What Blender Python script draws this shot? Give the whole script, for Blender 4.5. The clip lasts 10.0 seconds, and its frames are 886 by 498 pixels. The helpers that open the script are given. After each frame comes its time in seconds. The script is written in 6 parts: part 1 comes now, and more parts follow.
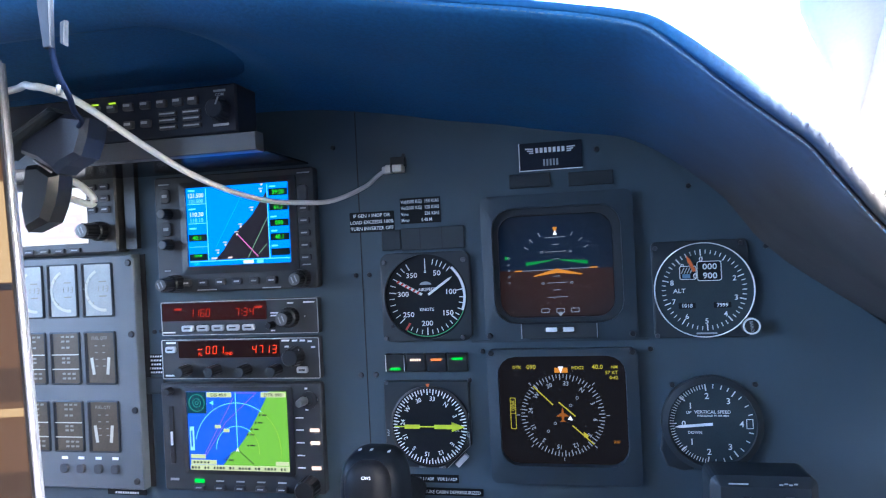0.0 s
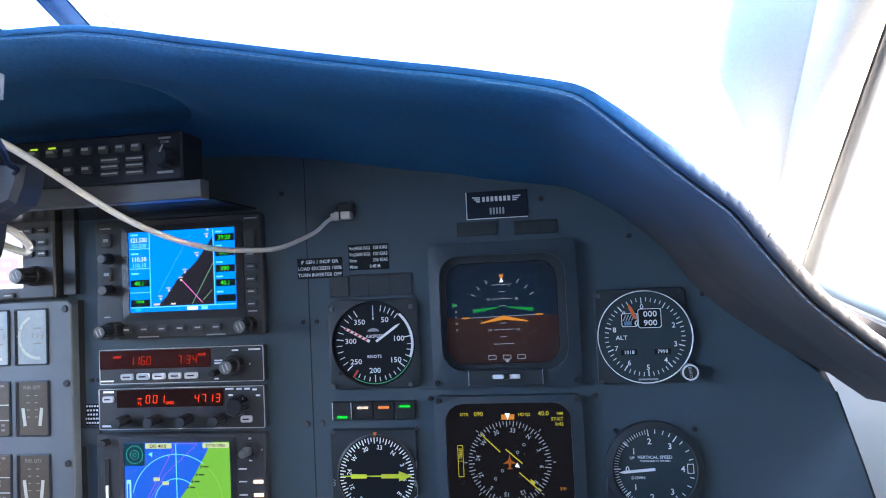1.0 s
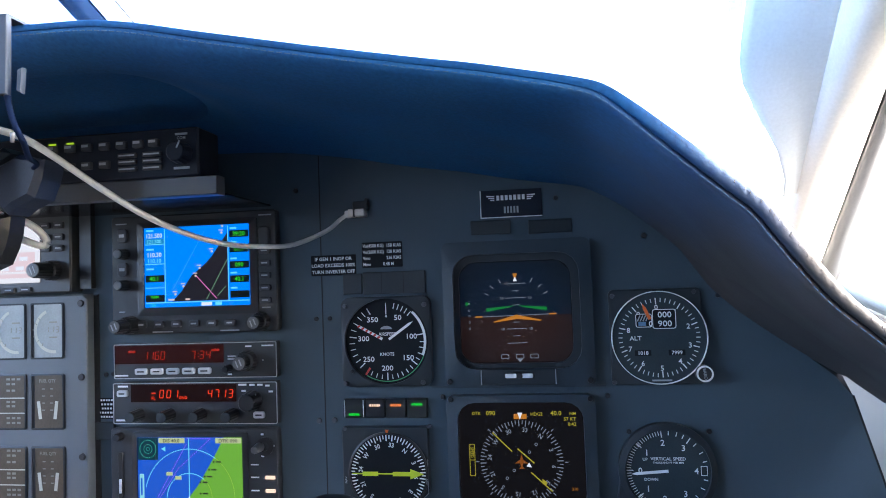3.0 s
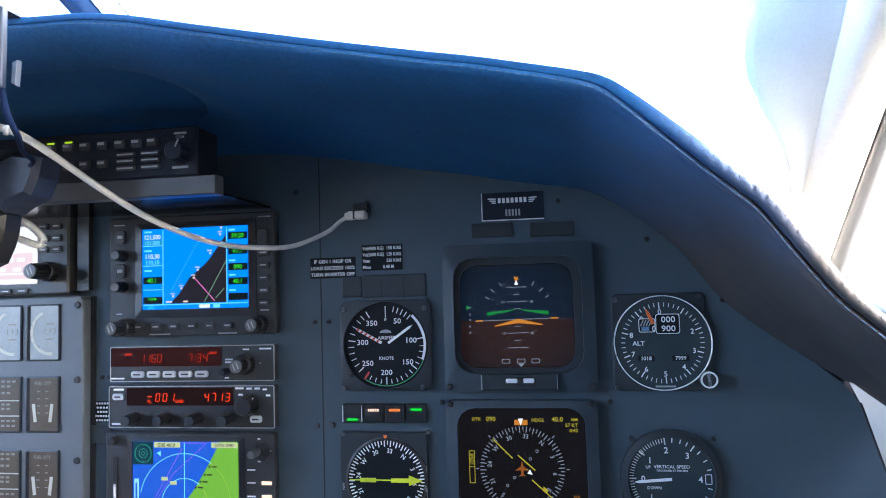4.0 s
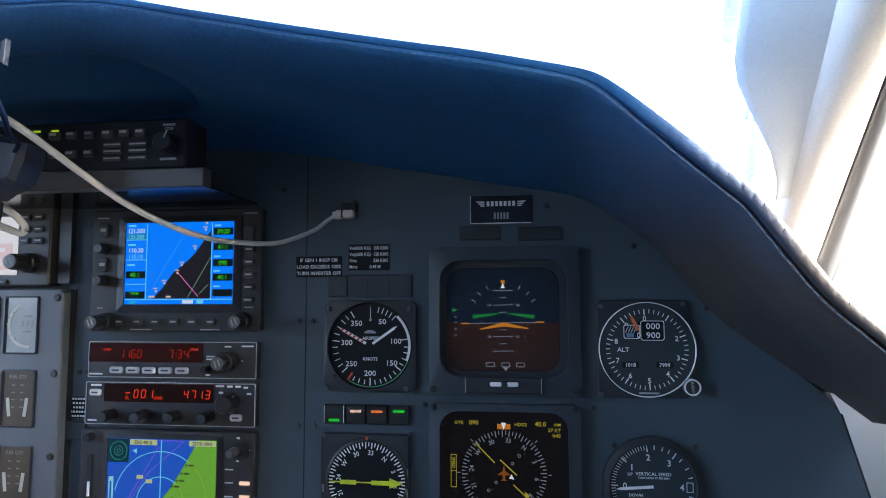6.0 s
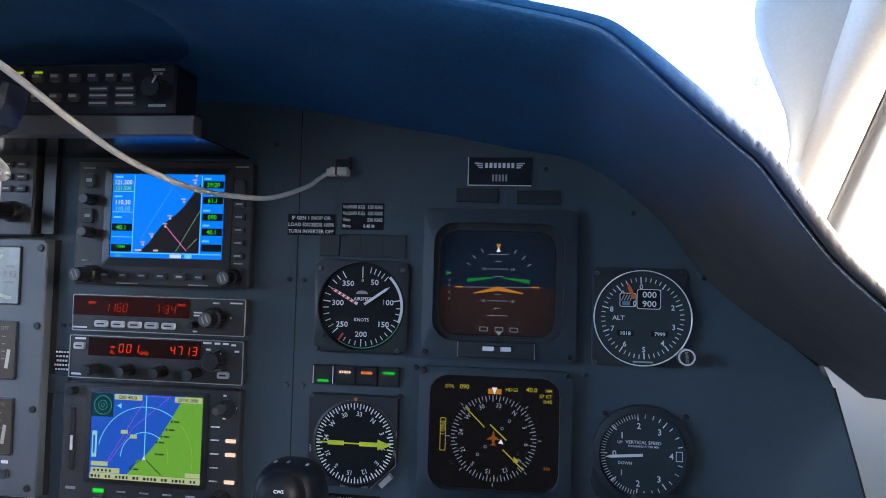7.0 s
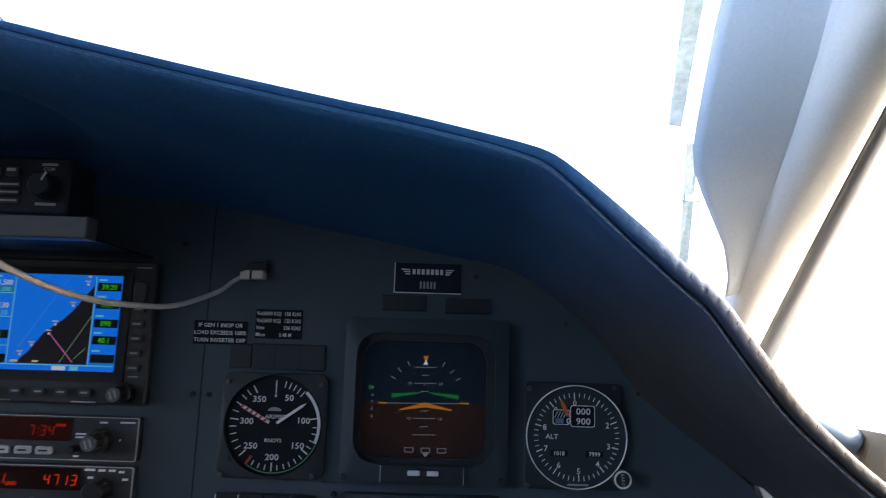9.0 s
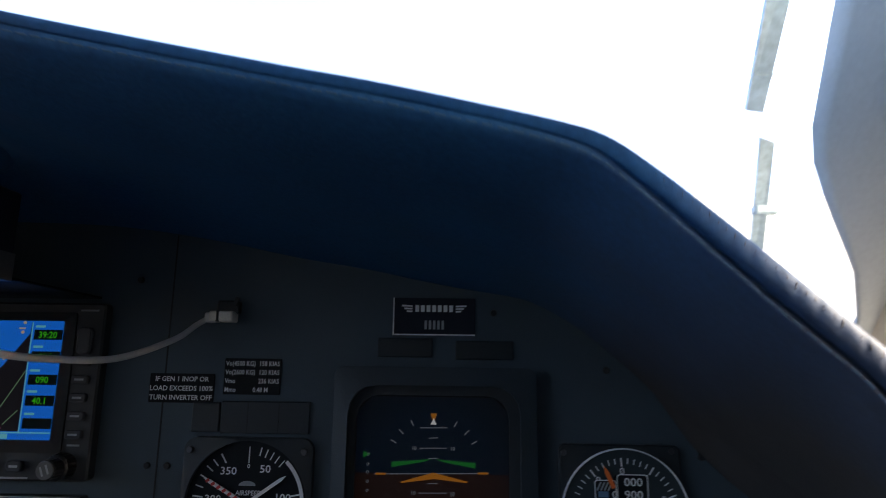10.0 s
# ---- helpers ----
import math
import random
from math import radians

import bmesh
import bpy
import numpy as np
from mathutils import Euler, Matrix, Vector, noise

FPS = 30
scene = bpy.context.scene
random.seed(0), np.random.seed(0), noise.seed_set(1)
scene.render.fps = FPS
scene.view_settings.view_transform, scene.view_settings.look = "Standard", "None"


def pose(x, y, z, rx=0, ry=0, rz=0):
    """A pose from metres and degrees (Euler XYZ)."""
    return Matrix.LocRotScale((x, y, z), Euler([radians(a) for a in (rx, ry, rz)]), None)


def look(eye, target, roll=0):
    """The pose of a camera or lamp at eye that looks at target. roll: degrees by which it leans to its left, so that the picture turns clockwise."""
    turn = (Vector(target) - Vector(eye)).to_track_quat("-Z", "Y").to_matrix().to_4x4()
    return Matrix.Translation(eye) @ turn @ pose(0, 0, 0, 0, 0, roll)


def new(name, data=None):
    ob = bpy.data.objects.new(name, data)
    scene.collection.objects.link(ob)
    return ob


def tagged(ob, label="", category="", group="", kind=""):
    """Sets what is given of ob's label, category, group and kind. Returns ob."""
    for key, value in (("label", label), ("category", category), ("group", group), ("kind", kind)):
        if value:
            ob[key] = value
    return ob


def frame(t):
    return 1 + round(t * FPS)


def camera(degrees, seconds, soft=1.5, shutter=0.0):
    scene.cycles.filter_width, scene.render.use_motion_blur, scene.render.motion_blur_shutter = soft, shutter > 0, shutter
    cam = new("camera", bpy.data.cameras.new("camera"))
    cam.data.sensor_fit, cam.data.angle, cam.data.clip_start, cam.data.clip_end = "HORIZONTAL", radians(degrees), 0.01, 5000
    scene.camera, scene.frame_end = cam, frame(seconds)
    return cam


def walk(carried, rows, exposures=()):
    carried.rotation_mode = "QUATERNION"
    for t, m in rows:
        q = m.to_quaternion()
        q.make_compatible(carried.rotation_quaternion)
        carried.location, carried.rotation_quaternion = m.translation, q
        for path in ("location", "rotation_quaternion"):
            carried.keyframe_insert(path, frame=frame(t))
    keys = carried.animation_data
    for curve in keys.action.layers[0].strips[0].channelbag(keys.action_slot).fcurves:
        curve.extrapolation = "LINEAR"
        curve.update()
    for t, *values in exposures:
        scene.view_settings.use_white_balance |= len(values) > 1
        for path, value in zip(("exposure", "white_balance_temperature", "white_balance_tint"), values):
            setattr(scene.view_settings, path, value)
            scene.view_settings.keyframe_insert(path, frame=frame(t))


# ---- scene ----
cam = camera(69.7, 10.0, soft=0.95, shutter=0.3)
# t, x, y, z, yaw, pitch, roll
ROWS = [
    (0, 0.0538, -0.5417, 0.9967, 11.71, -0.23, -2.75),
    (0.5, 0.0557, -0.5462, 1.0081, 8.82, 1.04, -2.83),
    (1, 0.0628, -0.5443, 1.0098, 7.72, 2.39, -2.68),
    (1.5, 0.0727, -0.5446, 1.0212, 8.73, 3.27, -4.84),
    (2, 0.0626, -0.5482, 1.0110, 8.95, 3.45, -3.06),
    (2.5, 0.0603, -0.5446, 1.0022, 9.10, 2.78, -2.00),
    (2.7, 0.0587, -0.5463, 1.0099, 8.45, 2.44, -2.24),
    (3.8, 0.0619, -0.5349, 1.0000, 9.24, 3.11, -1.36),
    (4, 0.0601, -0.5374, 1.0014, 8.83, 3.47, -1.71),
    (4.5, 0.0631, -0.5367, 1.0029, 8.21, 4.22, -1.99),
    (5, 0.0602, -0.5408, 1.0107, 7.14, 4.58, -1.83),
    (5.2, 0.0654, -0.5408, 1.0109, 7.53, 4.90, -2.23),
    (6.3, 0.0561, -0.5347, 0.9870, 7.53, 4.50, 0.32),
    (6.5, 0.0554, -0.5373, 0.9922, 7.24, 3.87, 0.02),
    (7, 0.0537, -0.5242, 0.9830, 6.74, 2.21, 1.60),
    (7.5, 0.0602, -0.5228, 0.9971, 5.55, 4.46, -0.37),
    (8, 0.0583, -0.5226, 1.0007, 4.68, 6.11, 1.39),
    (8.5, 0.0666, -0.5151, 1.0189, 4.45, 7.57, 0.65),
    (9, 0.0483, -0.4968, 1.0141, -0.00, 8.93, 1.74),
    (9.5, 0.0264, -0.4672, 1.0448, -5.47, 11.28, 2.12),
    (10, 0.0538, -0.4069, 1.0319, 1.65, 11.19, 0.80),
]


def eye_pose(x, y, z, yaw, pitch, roll):
    y_, p_ = radians(yaw), radians(pitch)
    ahead = Vector((-math.sin(y_) * math.cos(p_), math.cos(y_) * math.cos(p_), math.sin(p_)))
    eye = Vector((x, y, z))
    return look(eye, eye + ahead, roll)


GAIN = 5.17
walk(cam, [(t, eye_pose(*r)) for t, *r in ROWS],
     exposures=[(t, GAIN + e, k, 10) for t, e, k in (
         (0.0, 0.5, 5700), (0.5, 0.6, 5950), (1.0, 0.4, 6050), (1.5, 0.0, 6300), (2.0, -0.25, 6200), (2.5, -0.2, 6100), (4.0, 0.2, 6100), (4.5, 0.3, 6200), (5.2, 0.05, 6300),
         (6.4, -0.6, 6350), (7.0, -0.35, 6350), (7.5, 0.35, 6200), (8.0, 0.35, 6300), (8.5, 0.15, 6400), (8.8, -0.4, 6500), (9.0, -1.2, 6700), (9.5, -1.2, 6700), (10.0, -1.85, 7000))])

# ---- light: bright hazy sky over the sea, veiled sun on the right-hand side ----
SUN_AZ, SUN_EL = 97.0, 30.0
world = bpy.data.worlds.new("sky")
scene.world = world
world.use_nodes = True
wn = world.node_tree
sky = wn.nodes.new("ShaderNodeTexSky")
sky.sky_type, sky.sun_disc = "NISHITA", False
sky.sun_elevation, sky.sun_rotation = radians(SUN_EL), radians(SUN_AZ)
sky.air_density, sky.dust_density, sky.ozone_density = 0.5, 3.5, 0.5
wn.links.new(sky.outputs[0], wn.nodes["Background"].inputs[0])
wn.nodes["Background"].inputs[1].default_value = 0.15
sun = new("sun", bpy.data.lights.new("sun", "SUN"))
sun.data.energy, sun.data.angle, sun.data.color = 1.1, radians(8.0), (1.0, 0.88, 0.70)
sd = Vector((math.sin(radians(SUN_AZ)) * math.cos(radians(SUN_EL)), math.cos(radians(SUN_AZ)) * math.cos(radians(SUN_EL)), math.sin(radians(SUN_EL))))
sun.matrix_world = look(sd * 20, (0, 0, 1))

# ---- materials ----


def surface(name, color, rough=0.6, metal=0.0, fine=900.0, coarse=40.0, vary=0.18, bump=0.15, coat=0.0, depth=0.0004, spec=0.5):
    m = bpy.data.materials.new(name)
    m.use_nodes = True
    nt = m.node_tree
    b = nt.nodes["Principled BSDF"]
    tc = nt.nodes.new("ShaderNodeTexCoord")
    n1, n2 = nt.nodes.new("ShaderNodeTexNoise"), nt.nodes.new("ShaderNodeTexNoise")
    n1.inputs["Scale"].default_value, n2.inputs["Scale"].default_value = fine, coarse
    n1.inputs["Detail"].default_value, n2.inputs["Detail"].default_value = 3, 5
    for n in (n1, n2):
        nt.links.new(tc.outputs["Object"], n.inputs["Vector"])
    mix = nt.nodes.new("ShaderNodeMath")
    mix.operation = "ADD"
    half = nt.nodes.new("ShaderNodeMath")
    half.operation, half.inputs[1].default_value = "MULTIPLY", 0.5
    nt.links.new(n1.outputs[0], mix.inputs[0])
    nt.links.new(n2.outputs[0], mix.inputs[1])
    nt.links.new(mix.outputs[0], half.inputs[0])
    ramp = nt.nodes.new("ShaderNodeValToRGB")
    lo, hi = 1 - vary, 1 + vary
    ramp.color_ramp.elements[0].position, ramp.color_ramp.elements[1].position = 0.3, 0.7
    ramp.color_ramp.elements[0].color = (*[min(c * lo, 1) for c in color], 1)
    ramp.color_ramp.elements[1].color = (*[min(c * hi, 1) for c in color], 1)
    nt.links.new(half.outputs[0], ramp.inputs[0])
    nt.links.new(ramp.outputs[0], b.inputs["Base Color"])
    rr_ = nt.nodes.new("ShaderNodeMapRange")
    rr_.inputs["To Min"].default_value, rr_.inputs["To Max"].default_value = max(rough - 0.08, 0.02), min(rough + 0.08, 1)
    nt.links.new(n2.outputs[0], rr_.inputs["Value"])
    nt.links.new(rr_.outputs[0], b.inputs["Roughness"])
    b.inputs["Metallic"].default_value = metal
    b.inputs["Coat Weight"].default_value = coat
    b.inputs["Specular IOR Level"].default_value = spec
    if bump:
        bp = nt.nodes.new("ShaderNodeBump")
        bp.inputs["Strength"].default_value, bp.inputs["Distance"].default_value = bump, depth
        nt.links.new(n1.outputs[0], bp.inputs["Height"])
        nt.links.new(bp.outputs[0], b.inputs["Normal"])
    return m


def glow(name, color, strength=1.0, base=0.01):
    """A lit display segment or lamp lens."""
    m = bpy.data.materials.new(name)
    m.use_nodes = True
    b = m.node_tree.nodes["Principled BSDF"]
    b.inputs["Base Color"].default_value = (base, base, base, 1)
    b.inputs["Roughness"].default_value = 0.3
    b.inputs["Specular IOR Level"].default_value = 0.08
    b.inputs["Emission Color"].default_value = (*color, 1)
    b.inputs["Emission Strength"].default_value = strength / 2 ** GAIN
    return m


def glow_fade(name, color, strength, cx, cz, rx, rz):
    """A lit tube phosphor that dims towards its rounded corners."""
    m = glow(name, color, strength, 0.02)
    nt = m.node_tree
    b = nt.nodes["Principled BSDF"]
    tc, mp, gr = nt.nodes.new("ShaderNodeTexCoord"), nt.nodes.new("ShaderNodeMapping"), nt.nodes.new("ShaderNodeTexGradient")
    mp.inputs["Location"].default_value = (-cx / rx, 0, -cz / rz)
    mp.inputs["Scale"].default_value = (1 / rx, 1, 1 / rz)
    gr.gradient_type = "SPHERICAL"
    nt.links.new(tc.outputs["Object"], mp.inputs[0])
    nt.links.new(mp.outputs[0], gr.inputs[0])
    mr = nt.nodes.new("ShaderNodeMapRange")
    mr.inputs["From Max"].default_value = 0.5
    mr.inputs["To Min"].default_value, mr.inputs["To Max"].default_value = 0.12 * strength / 2 ** GAIN, strength / 2 ** GAIN
    nt.links.new(gr.outputs[0], mr.inputs[0])
    nt.links.new(mr.outputs[0], b.inputs["Emission Strength"])
    return m


def srgb(r, g, b):
    return tuple(((c / 255 + 0.055) / 1.055) ** 2.4 if c > 10 else c / 255 / 12.92 for c in (r, g, b))


def glass(name, tint=(1, 1, 1), gloss=0.05, rough=0.02):
    m = bpy.data.materials.new(name)
    m.use_nodes = True
    nt = m.node_tree
    nt.nodes.remove(nt.nodes["Principled BSDF"])
    a, g, mx = nt.nodes.new("ShaderNodeBsdfTransparent"), nt.nodes.new("ShaderNodeBsdfGlossy"), nt.nodes.new("ShaderNodeMixShader")
    a.inputs[0].default_value = (*tint, 1)
    g.inputs["Roughness"].default_value = rough
    mx.inputs[0].default_value = gloss
    nt.links.new(a.outputs[0], mx.inputs[1])
    nt.links.new(g.outputs[0], mx.inputs[2])
    nt.links.new(mx.outputs[0], nt.nodes["Material Output"].inputs[0])
    return m


M_PANEL = surface("panel_paint", (0.047, 0.074, 0.096), 0.62, fine=1500, coarse=9, vary=0.2, bump=0.35)
M_ENGINE = surface("engine_panel_paint", (0.092, 0.108, 0.122), 0.5, fine=1500, coarse=10, vary=0.1, bump=0.3)
M_BEZEL = surface("bezel_black", (0.017, 0.024, 0.030), 0.5, fine=1200, coarse=30, vary=0.15, bump=0.2)
M_FRAME = surface("display_frame_grey", (0.027, 0.042, 0.056), 0.5, fine=1200, coarse=25, vary=0.12, bump=0.25)
M_RADIO = surface("radio_face_grey", (0.028, 0.031, 0.035), 0.5, fine=1400, coarse=40, vary=0.15, bump=0.2)
M_DIAL = surface("dial_face_black", (0.007, 0.009, 0.012), 0.5, fine=800, coarse=60, vary=0.2, bump=0, spec=0.2)
M_DIALBLUE = surface("dial_face_slate", (0.031, 0.046, 0.054), 0.45, fine=800, coarse=60, vary=0.15, bump=0, spec=0.25)
M_KNOB = surface("knob_black", (0.014, 0.015, 0.017), 0.38, fine=900, coarse=80, vary=0.25, bump=0.15)
M_KNOBCAP = surface("knob_cap_grey", (0.11, 0.115, 0.12), 0.4, fine=900, coarse=80, vary=0.2, bump=0.15)
M_KEY = surface("key_rubber", (0.045, 0.048, 0.055), 0.6, fine=900, coarse=80, vary=0.2, bump=0.15)
M_KEYLIGHT = surface("key_pale", (0.5, 0.52, 0.54), 0.5, fine=900, coarse=80, vary=0.12, bump=0.1)
M_INK = surface("white_print", (0.86, 0.87, 0.88), 0.6, fine=900, coarse=90, vary=0.06, bump=0)
M_INKDIM = surface("grey_print", (0.36, 0.38, 0.4), 0.6, fine=900, coarse=90, vary=0.1, bump=0)
M_PLACARD = surface("placard_black", (0.008, 0.009, 0.011), 0.55, fine=900, coarse=50, vary=0.2, bump=0, spec=0.15)
M_PLATE = surface("plate_navy", (0.014, 0.018, 0.03), 0.5, fine=900, coarse=50, vary=0.2, bump=0, spec=0.2)


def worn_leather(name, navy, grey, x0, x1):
    """Leather with blue haze and sky light put into its colour, grey towards the window."""
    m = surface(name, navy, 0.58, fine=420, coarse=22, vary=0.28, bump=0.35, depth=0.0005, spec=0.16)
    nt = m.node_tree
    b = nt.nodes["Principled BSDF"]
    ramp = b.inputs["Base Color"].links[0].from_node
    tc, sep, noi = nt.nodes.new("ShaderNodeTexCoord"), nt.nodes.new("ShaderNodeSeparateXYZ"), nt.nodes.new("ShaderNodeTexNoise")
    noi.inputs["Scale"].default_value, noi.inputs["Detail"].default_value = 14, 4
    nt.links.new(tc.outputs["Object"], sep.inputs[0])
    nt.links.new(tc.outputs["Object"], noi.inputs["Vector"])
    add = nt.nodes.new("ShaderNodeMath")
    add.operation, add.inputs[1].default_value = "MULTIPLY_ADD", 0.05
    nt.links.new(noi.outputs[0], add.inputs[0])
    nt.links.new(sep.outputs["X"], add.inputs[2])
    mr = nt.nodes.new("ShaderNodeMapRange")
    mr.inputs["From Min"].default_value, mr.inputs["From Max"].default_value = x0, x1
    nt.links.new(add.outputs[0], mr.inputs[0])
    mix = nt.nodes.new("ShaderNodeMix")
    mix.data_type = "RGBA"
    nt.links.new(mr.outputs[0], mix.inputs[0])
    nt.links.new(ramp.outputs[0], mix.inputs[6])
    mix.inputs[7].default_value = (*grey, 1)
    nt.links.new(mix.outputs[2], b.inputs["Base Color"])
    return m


M_LEATHER = worn_leather("haze_blue_leather", (0.020, 0.102, 0.262), (0.050, 0.048, 0.050), 0.085, 0.195)
# darker copy of the hood leather that tones down the light on the band
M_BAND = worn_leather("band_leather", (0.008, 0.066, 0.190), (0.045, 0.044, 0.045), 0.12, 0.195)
M_THREAD = surface("stitch_thread", (0.045, 0.105, 0.19), 0.8, fine=900, coarse=60, vary=0.2, bump=0.2)
M_SCREW = surface("screw_steel", (0.10, 0.105, 0.115), 0.4, metal=0.9, fine=900, coarse=200, vary=0.25, bump=0.1)
M_SCREWBLACK = surface("screw_black", (0.02, 0.021, 0.024), 0.4, metal=0.3, fine=900, coarse=200, vary=0.25, bump=0.1)
M_SEAM = surface("seam_dark", (0.012, 0.013, 0.016), 0.8, fine=900, coarse=60, vary=0.2, bump=0)
M_CABLE = surface("white_cable", (0.60, 0.60, 0.60), 0.5, fine=600, coarse=60, vary=0.08, bump=0.05)
M_STEEL = surface("plug_steel", (0.66, 0.63, 0.58), 0.35, metal=0.25, fine=900, coarse=150, vary=0.15, bump=0.05)
M_TRIM = surface("cabin_trim_beige", (0.25, 0.215, 0.165), 0.7, fine=700, coarse=8, vary=0.08, bump=0.3)
M_PILLAR = surface("pillar_trim_grey", (0.52, 0.57, 0.58), 0.6, fine=700, coarse=9, vary=0.08, bump=0.2)
M_CREAM = surface("pillar_cream", (0.55, 0.54, 0.49), 0.55, fine=700, coarse=9, vary=0.08, bump=0.2)
M_SILL = surface("sill_pale_blue", (0.22, 0.29, 0.35), 0.5, fine=700, coarse=12, vary=0.1, bump=0.1)
M_RECESS = surface("recess_brown", (0.055, 0.045, 0.038), 0.7, fine=700, coarse=12, vary=0.2, bump=0.2)
M_POST = surface("window_post_grey", (0.085, 0.090, 0.096), 0.55, fine=700, coarse=12, vary=0.15, bump=0.2)
M_CPOST = surface("center_post_blue", (0.005, 0.012, 0.036), 0.85, fine=700, coarse=12, vary=0.2, bump=0.25, spec=0.05)
M_ALU = surface("aluminium", (0.26, 0.27, 0.30), 0.5, metal=0.4, fine=900, coarse=40, vary=0.1, bump=0.05)
M_BULKHEAD = surface("bulkhead_dark_grey", (0.2, 0.2, 0.21), 0.8, fine=500, coarse=8, vary=0.15, bump=0.3)
M_MOUNT = surface("mount_blue_grey", (0.02, 0.03, 0.058), 0.5, fine=700, coarse=40, vary=0.2, bump=0.25)
M_STRAP = surface("strap_pale_blue", (0.018, 0.031, 0.052), 0.6, fine=700, coarse=60, vary=0.15, bump=0.1)
M_FLOOR = surface("cabin_carpet", (0.06, 0.062, 0.068), 0.95, fine=500, coarse=12, vary=0.3, bump=0.8, depth=0.002)
M_HEADLINER = surface("headliner", (0.42, 0.43, 0.44), 0.85, fine=600, coarse=10, vary=0.08, bump=0.3)
M_SHELF = surface("shelf_grey", (0.075, 0.08, 0.09), 0.4, fine=900, coarse=20, vary=0.1, bump=0.1)
M_UNDER = surface("shelf_gloss_black", (0.012, 0.013, 0.016), 0.16, fine=900, coarse=20, vary=0.2, bump=0.02)
M_WIPER = surface("wiper_pale_grey", (0.40, 0.50, 0.52), 0.6, fine=300, coarse=60, vary=0.3, bump=0.3)
M_ORANGE = surface("needle_orange", (0.8, 0.16, 0.03), 0.5, fine=900, coarse=90, vary=0.1, bump=0)
M_RED = surface("mark_red", (0.62, 0.06, 0.05), 0.5, fine=900, coarse=90, vary=0.1, bump=0)
M_GREEN = surface("mark_green", (0.08, 0.42, 0.16), 0.5, fine=900, coarse=90, vary=0.1, bump=0)
M_YELLOW = surface("needle_yellow", (0.62, 0.72, 0.03), 0.5, fine=900, coarse=90, vary=0.08, bump=0)
M_BORDER = surface("border_print", (0.5, 0.51, 0.52), 0.6, fine=900, coarse=90, vary=0.1, bump=0)
M_GLASS = glass("windshield_glass", gloss=0.03)

G_BLUE = glow("screen_blue", srgb(8, 122, 255), 1.35)
G_LTBLUE = glow("screen_light_blue", srgb(70, 165, 255), 1.0)
G_MAPBLUE = glow("map_water_blue", srgb(34, 92, 208), 1.0)
G_MAPGREEN = glow("map_land_green", srgb(114, 178, 58), 1.0)
G_LAND = glow("map_land_dark", srgb(32, 30, 38), 1.0)
G_WHITE = glow("screen_white", srgb(235, 240, 250), 1.0)
G_DIMWHITE = glow("screen_dim_white", srgb(132, 142, 158), 0.8)
G_CYAN = glow("screen_cyan", srgb(120, 225, 255), 1.0)
G_FIELD = glow("screen_field_teal", srgb(30, 140, 200), 1.0)
G_BOX = glow("screen_box_black", srgb(6, 16, 20), 1.0)
G_GREEN = glow("screen_green", srgb(60, 225, 40), 1.0)
G_MAGENTA = glow("screen_magenta", srgb(225, 120, 190), 1.0)
G_PURPLE = glow("map_purple_line", srgb(130, 90, 235), 1.0)
G_PINK = glow("screen_pink", srgb(232, 205, 208), 1.0)
G_PAPER = glow("screen_paper", srgb(238, 236, 240), 1.0)
G_SKY = glow_fade("attitude_sky", srgb(8, 36, 66), 0.30, -0.0015, 0.002, 0.07, 0.062)
G_EARTH = glow_fade("attitude_earth", srgb(70, 38, 26), 0.30, -0.0015, 0.002, 0.07, 0.062)
G_TUBE = glow("tube_black", srgb(17, 15, 17), 1.0, 0.004)
G_AMBER = glow("symbol_amber", srgb(215, 135, 45), 0.75)
G_YELLOW = glow("symbol_yellow", srgb(180, 168, 52), 0.8)
G_FDGREEN = glow("director_green", srgb(30, 140, 62), 0.7)
G_RED = glow("segment_red", srgb(255, 60, 24), 1.1)
G_REDDIM = glow("segment_red_dim", srgb(190, 40, 20), 0.8)
G_LAMPW = glow("lamp_warm_white", srgb(255, 215, 190), 1.3)
G_LAMPO = glow("lamp_orange", srgb(255, 140, 70), 1.2)
G_LAMPG = glow("lamp_green", srgb(40, 240, 60), 1.1)
G_TAN = glow("tablet_tan", srgb(104, 72, 48), 1.0)
G_SAND = glow("tablet_sand", srgb(196, 160, 112), 1.0)
G_UMBER = glow("tablet_umber", srgb(76, 52, 36), 1.0)

# ---- mesh helpers: x right, z up, depth d towards the cabin ----


def thing(name, x, d, z, label, category, group="", kind=""):
    ob = new(name)
    ob.location = (x, -d, z)
    ob.empty_display_size = 0.02
    return tagged(ob, label, category, group, kind)


def part(name, bm, material, parent=None, label="", smooth=False, mesh=None):
    if mesh is None:
        mesh = bpy.data.meshes.new(name)
        bm.to_mesh(mesh)
        bm.free()
        mesh.materials.append(material)
        if smooth:
            mesh.polygons.foreach_set("use_smooth", [True] * len(mesh.polygons))
    ob = new(name, mesh)
    if parent is not None:
        ob.parent = parent
    return tagged(ob, label)


def rr(cx, cz, w, h, r, n=4):
    """Outline of a rounded rectangle, counter-clockwise as seen from the cabin."""
    pts = []
    for k, (sx, sz) in enumerate(((1, 1), (-1, 1), (-1, -1), (1, -1))):
        ox, oz = cx + sx * (w / 2 - r), cz + sz * (h / 2 - r)
        for i in range(n + 1):
            a = math.pi / 2 * (k + i / n)
            pts.append((ox + r * math.cos(a), oz + r * math.sin(a)))
    return pts


def circ(cx, cz, r, n=40, a0=0.0):
    return [(cx + r * math.cos(a0 + 2 * math.pi * i / n), cz + r * math.sin(a0 + 2 * math.pi * i / n)) for i in range(n)]


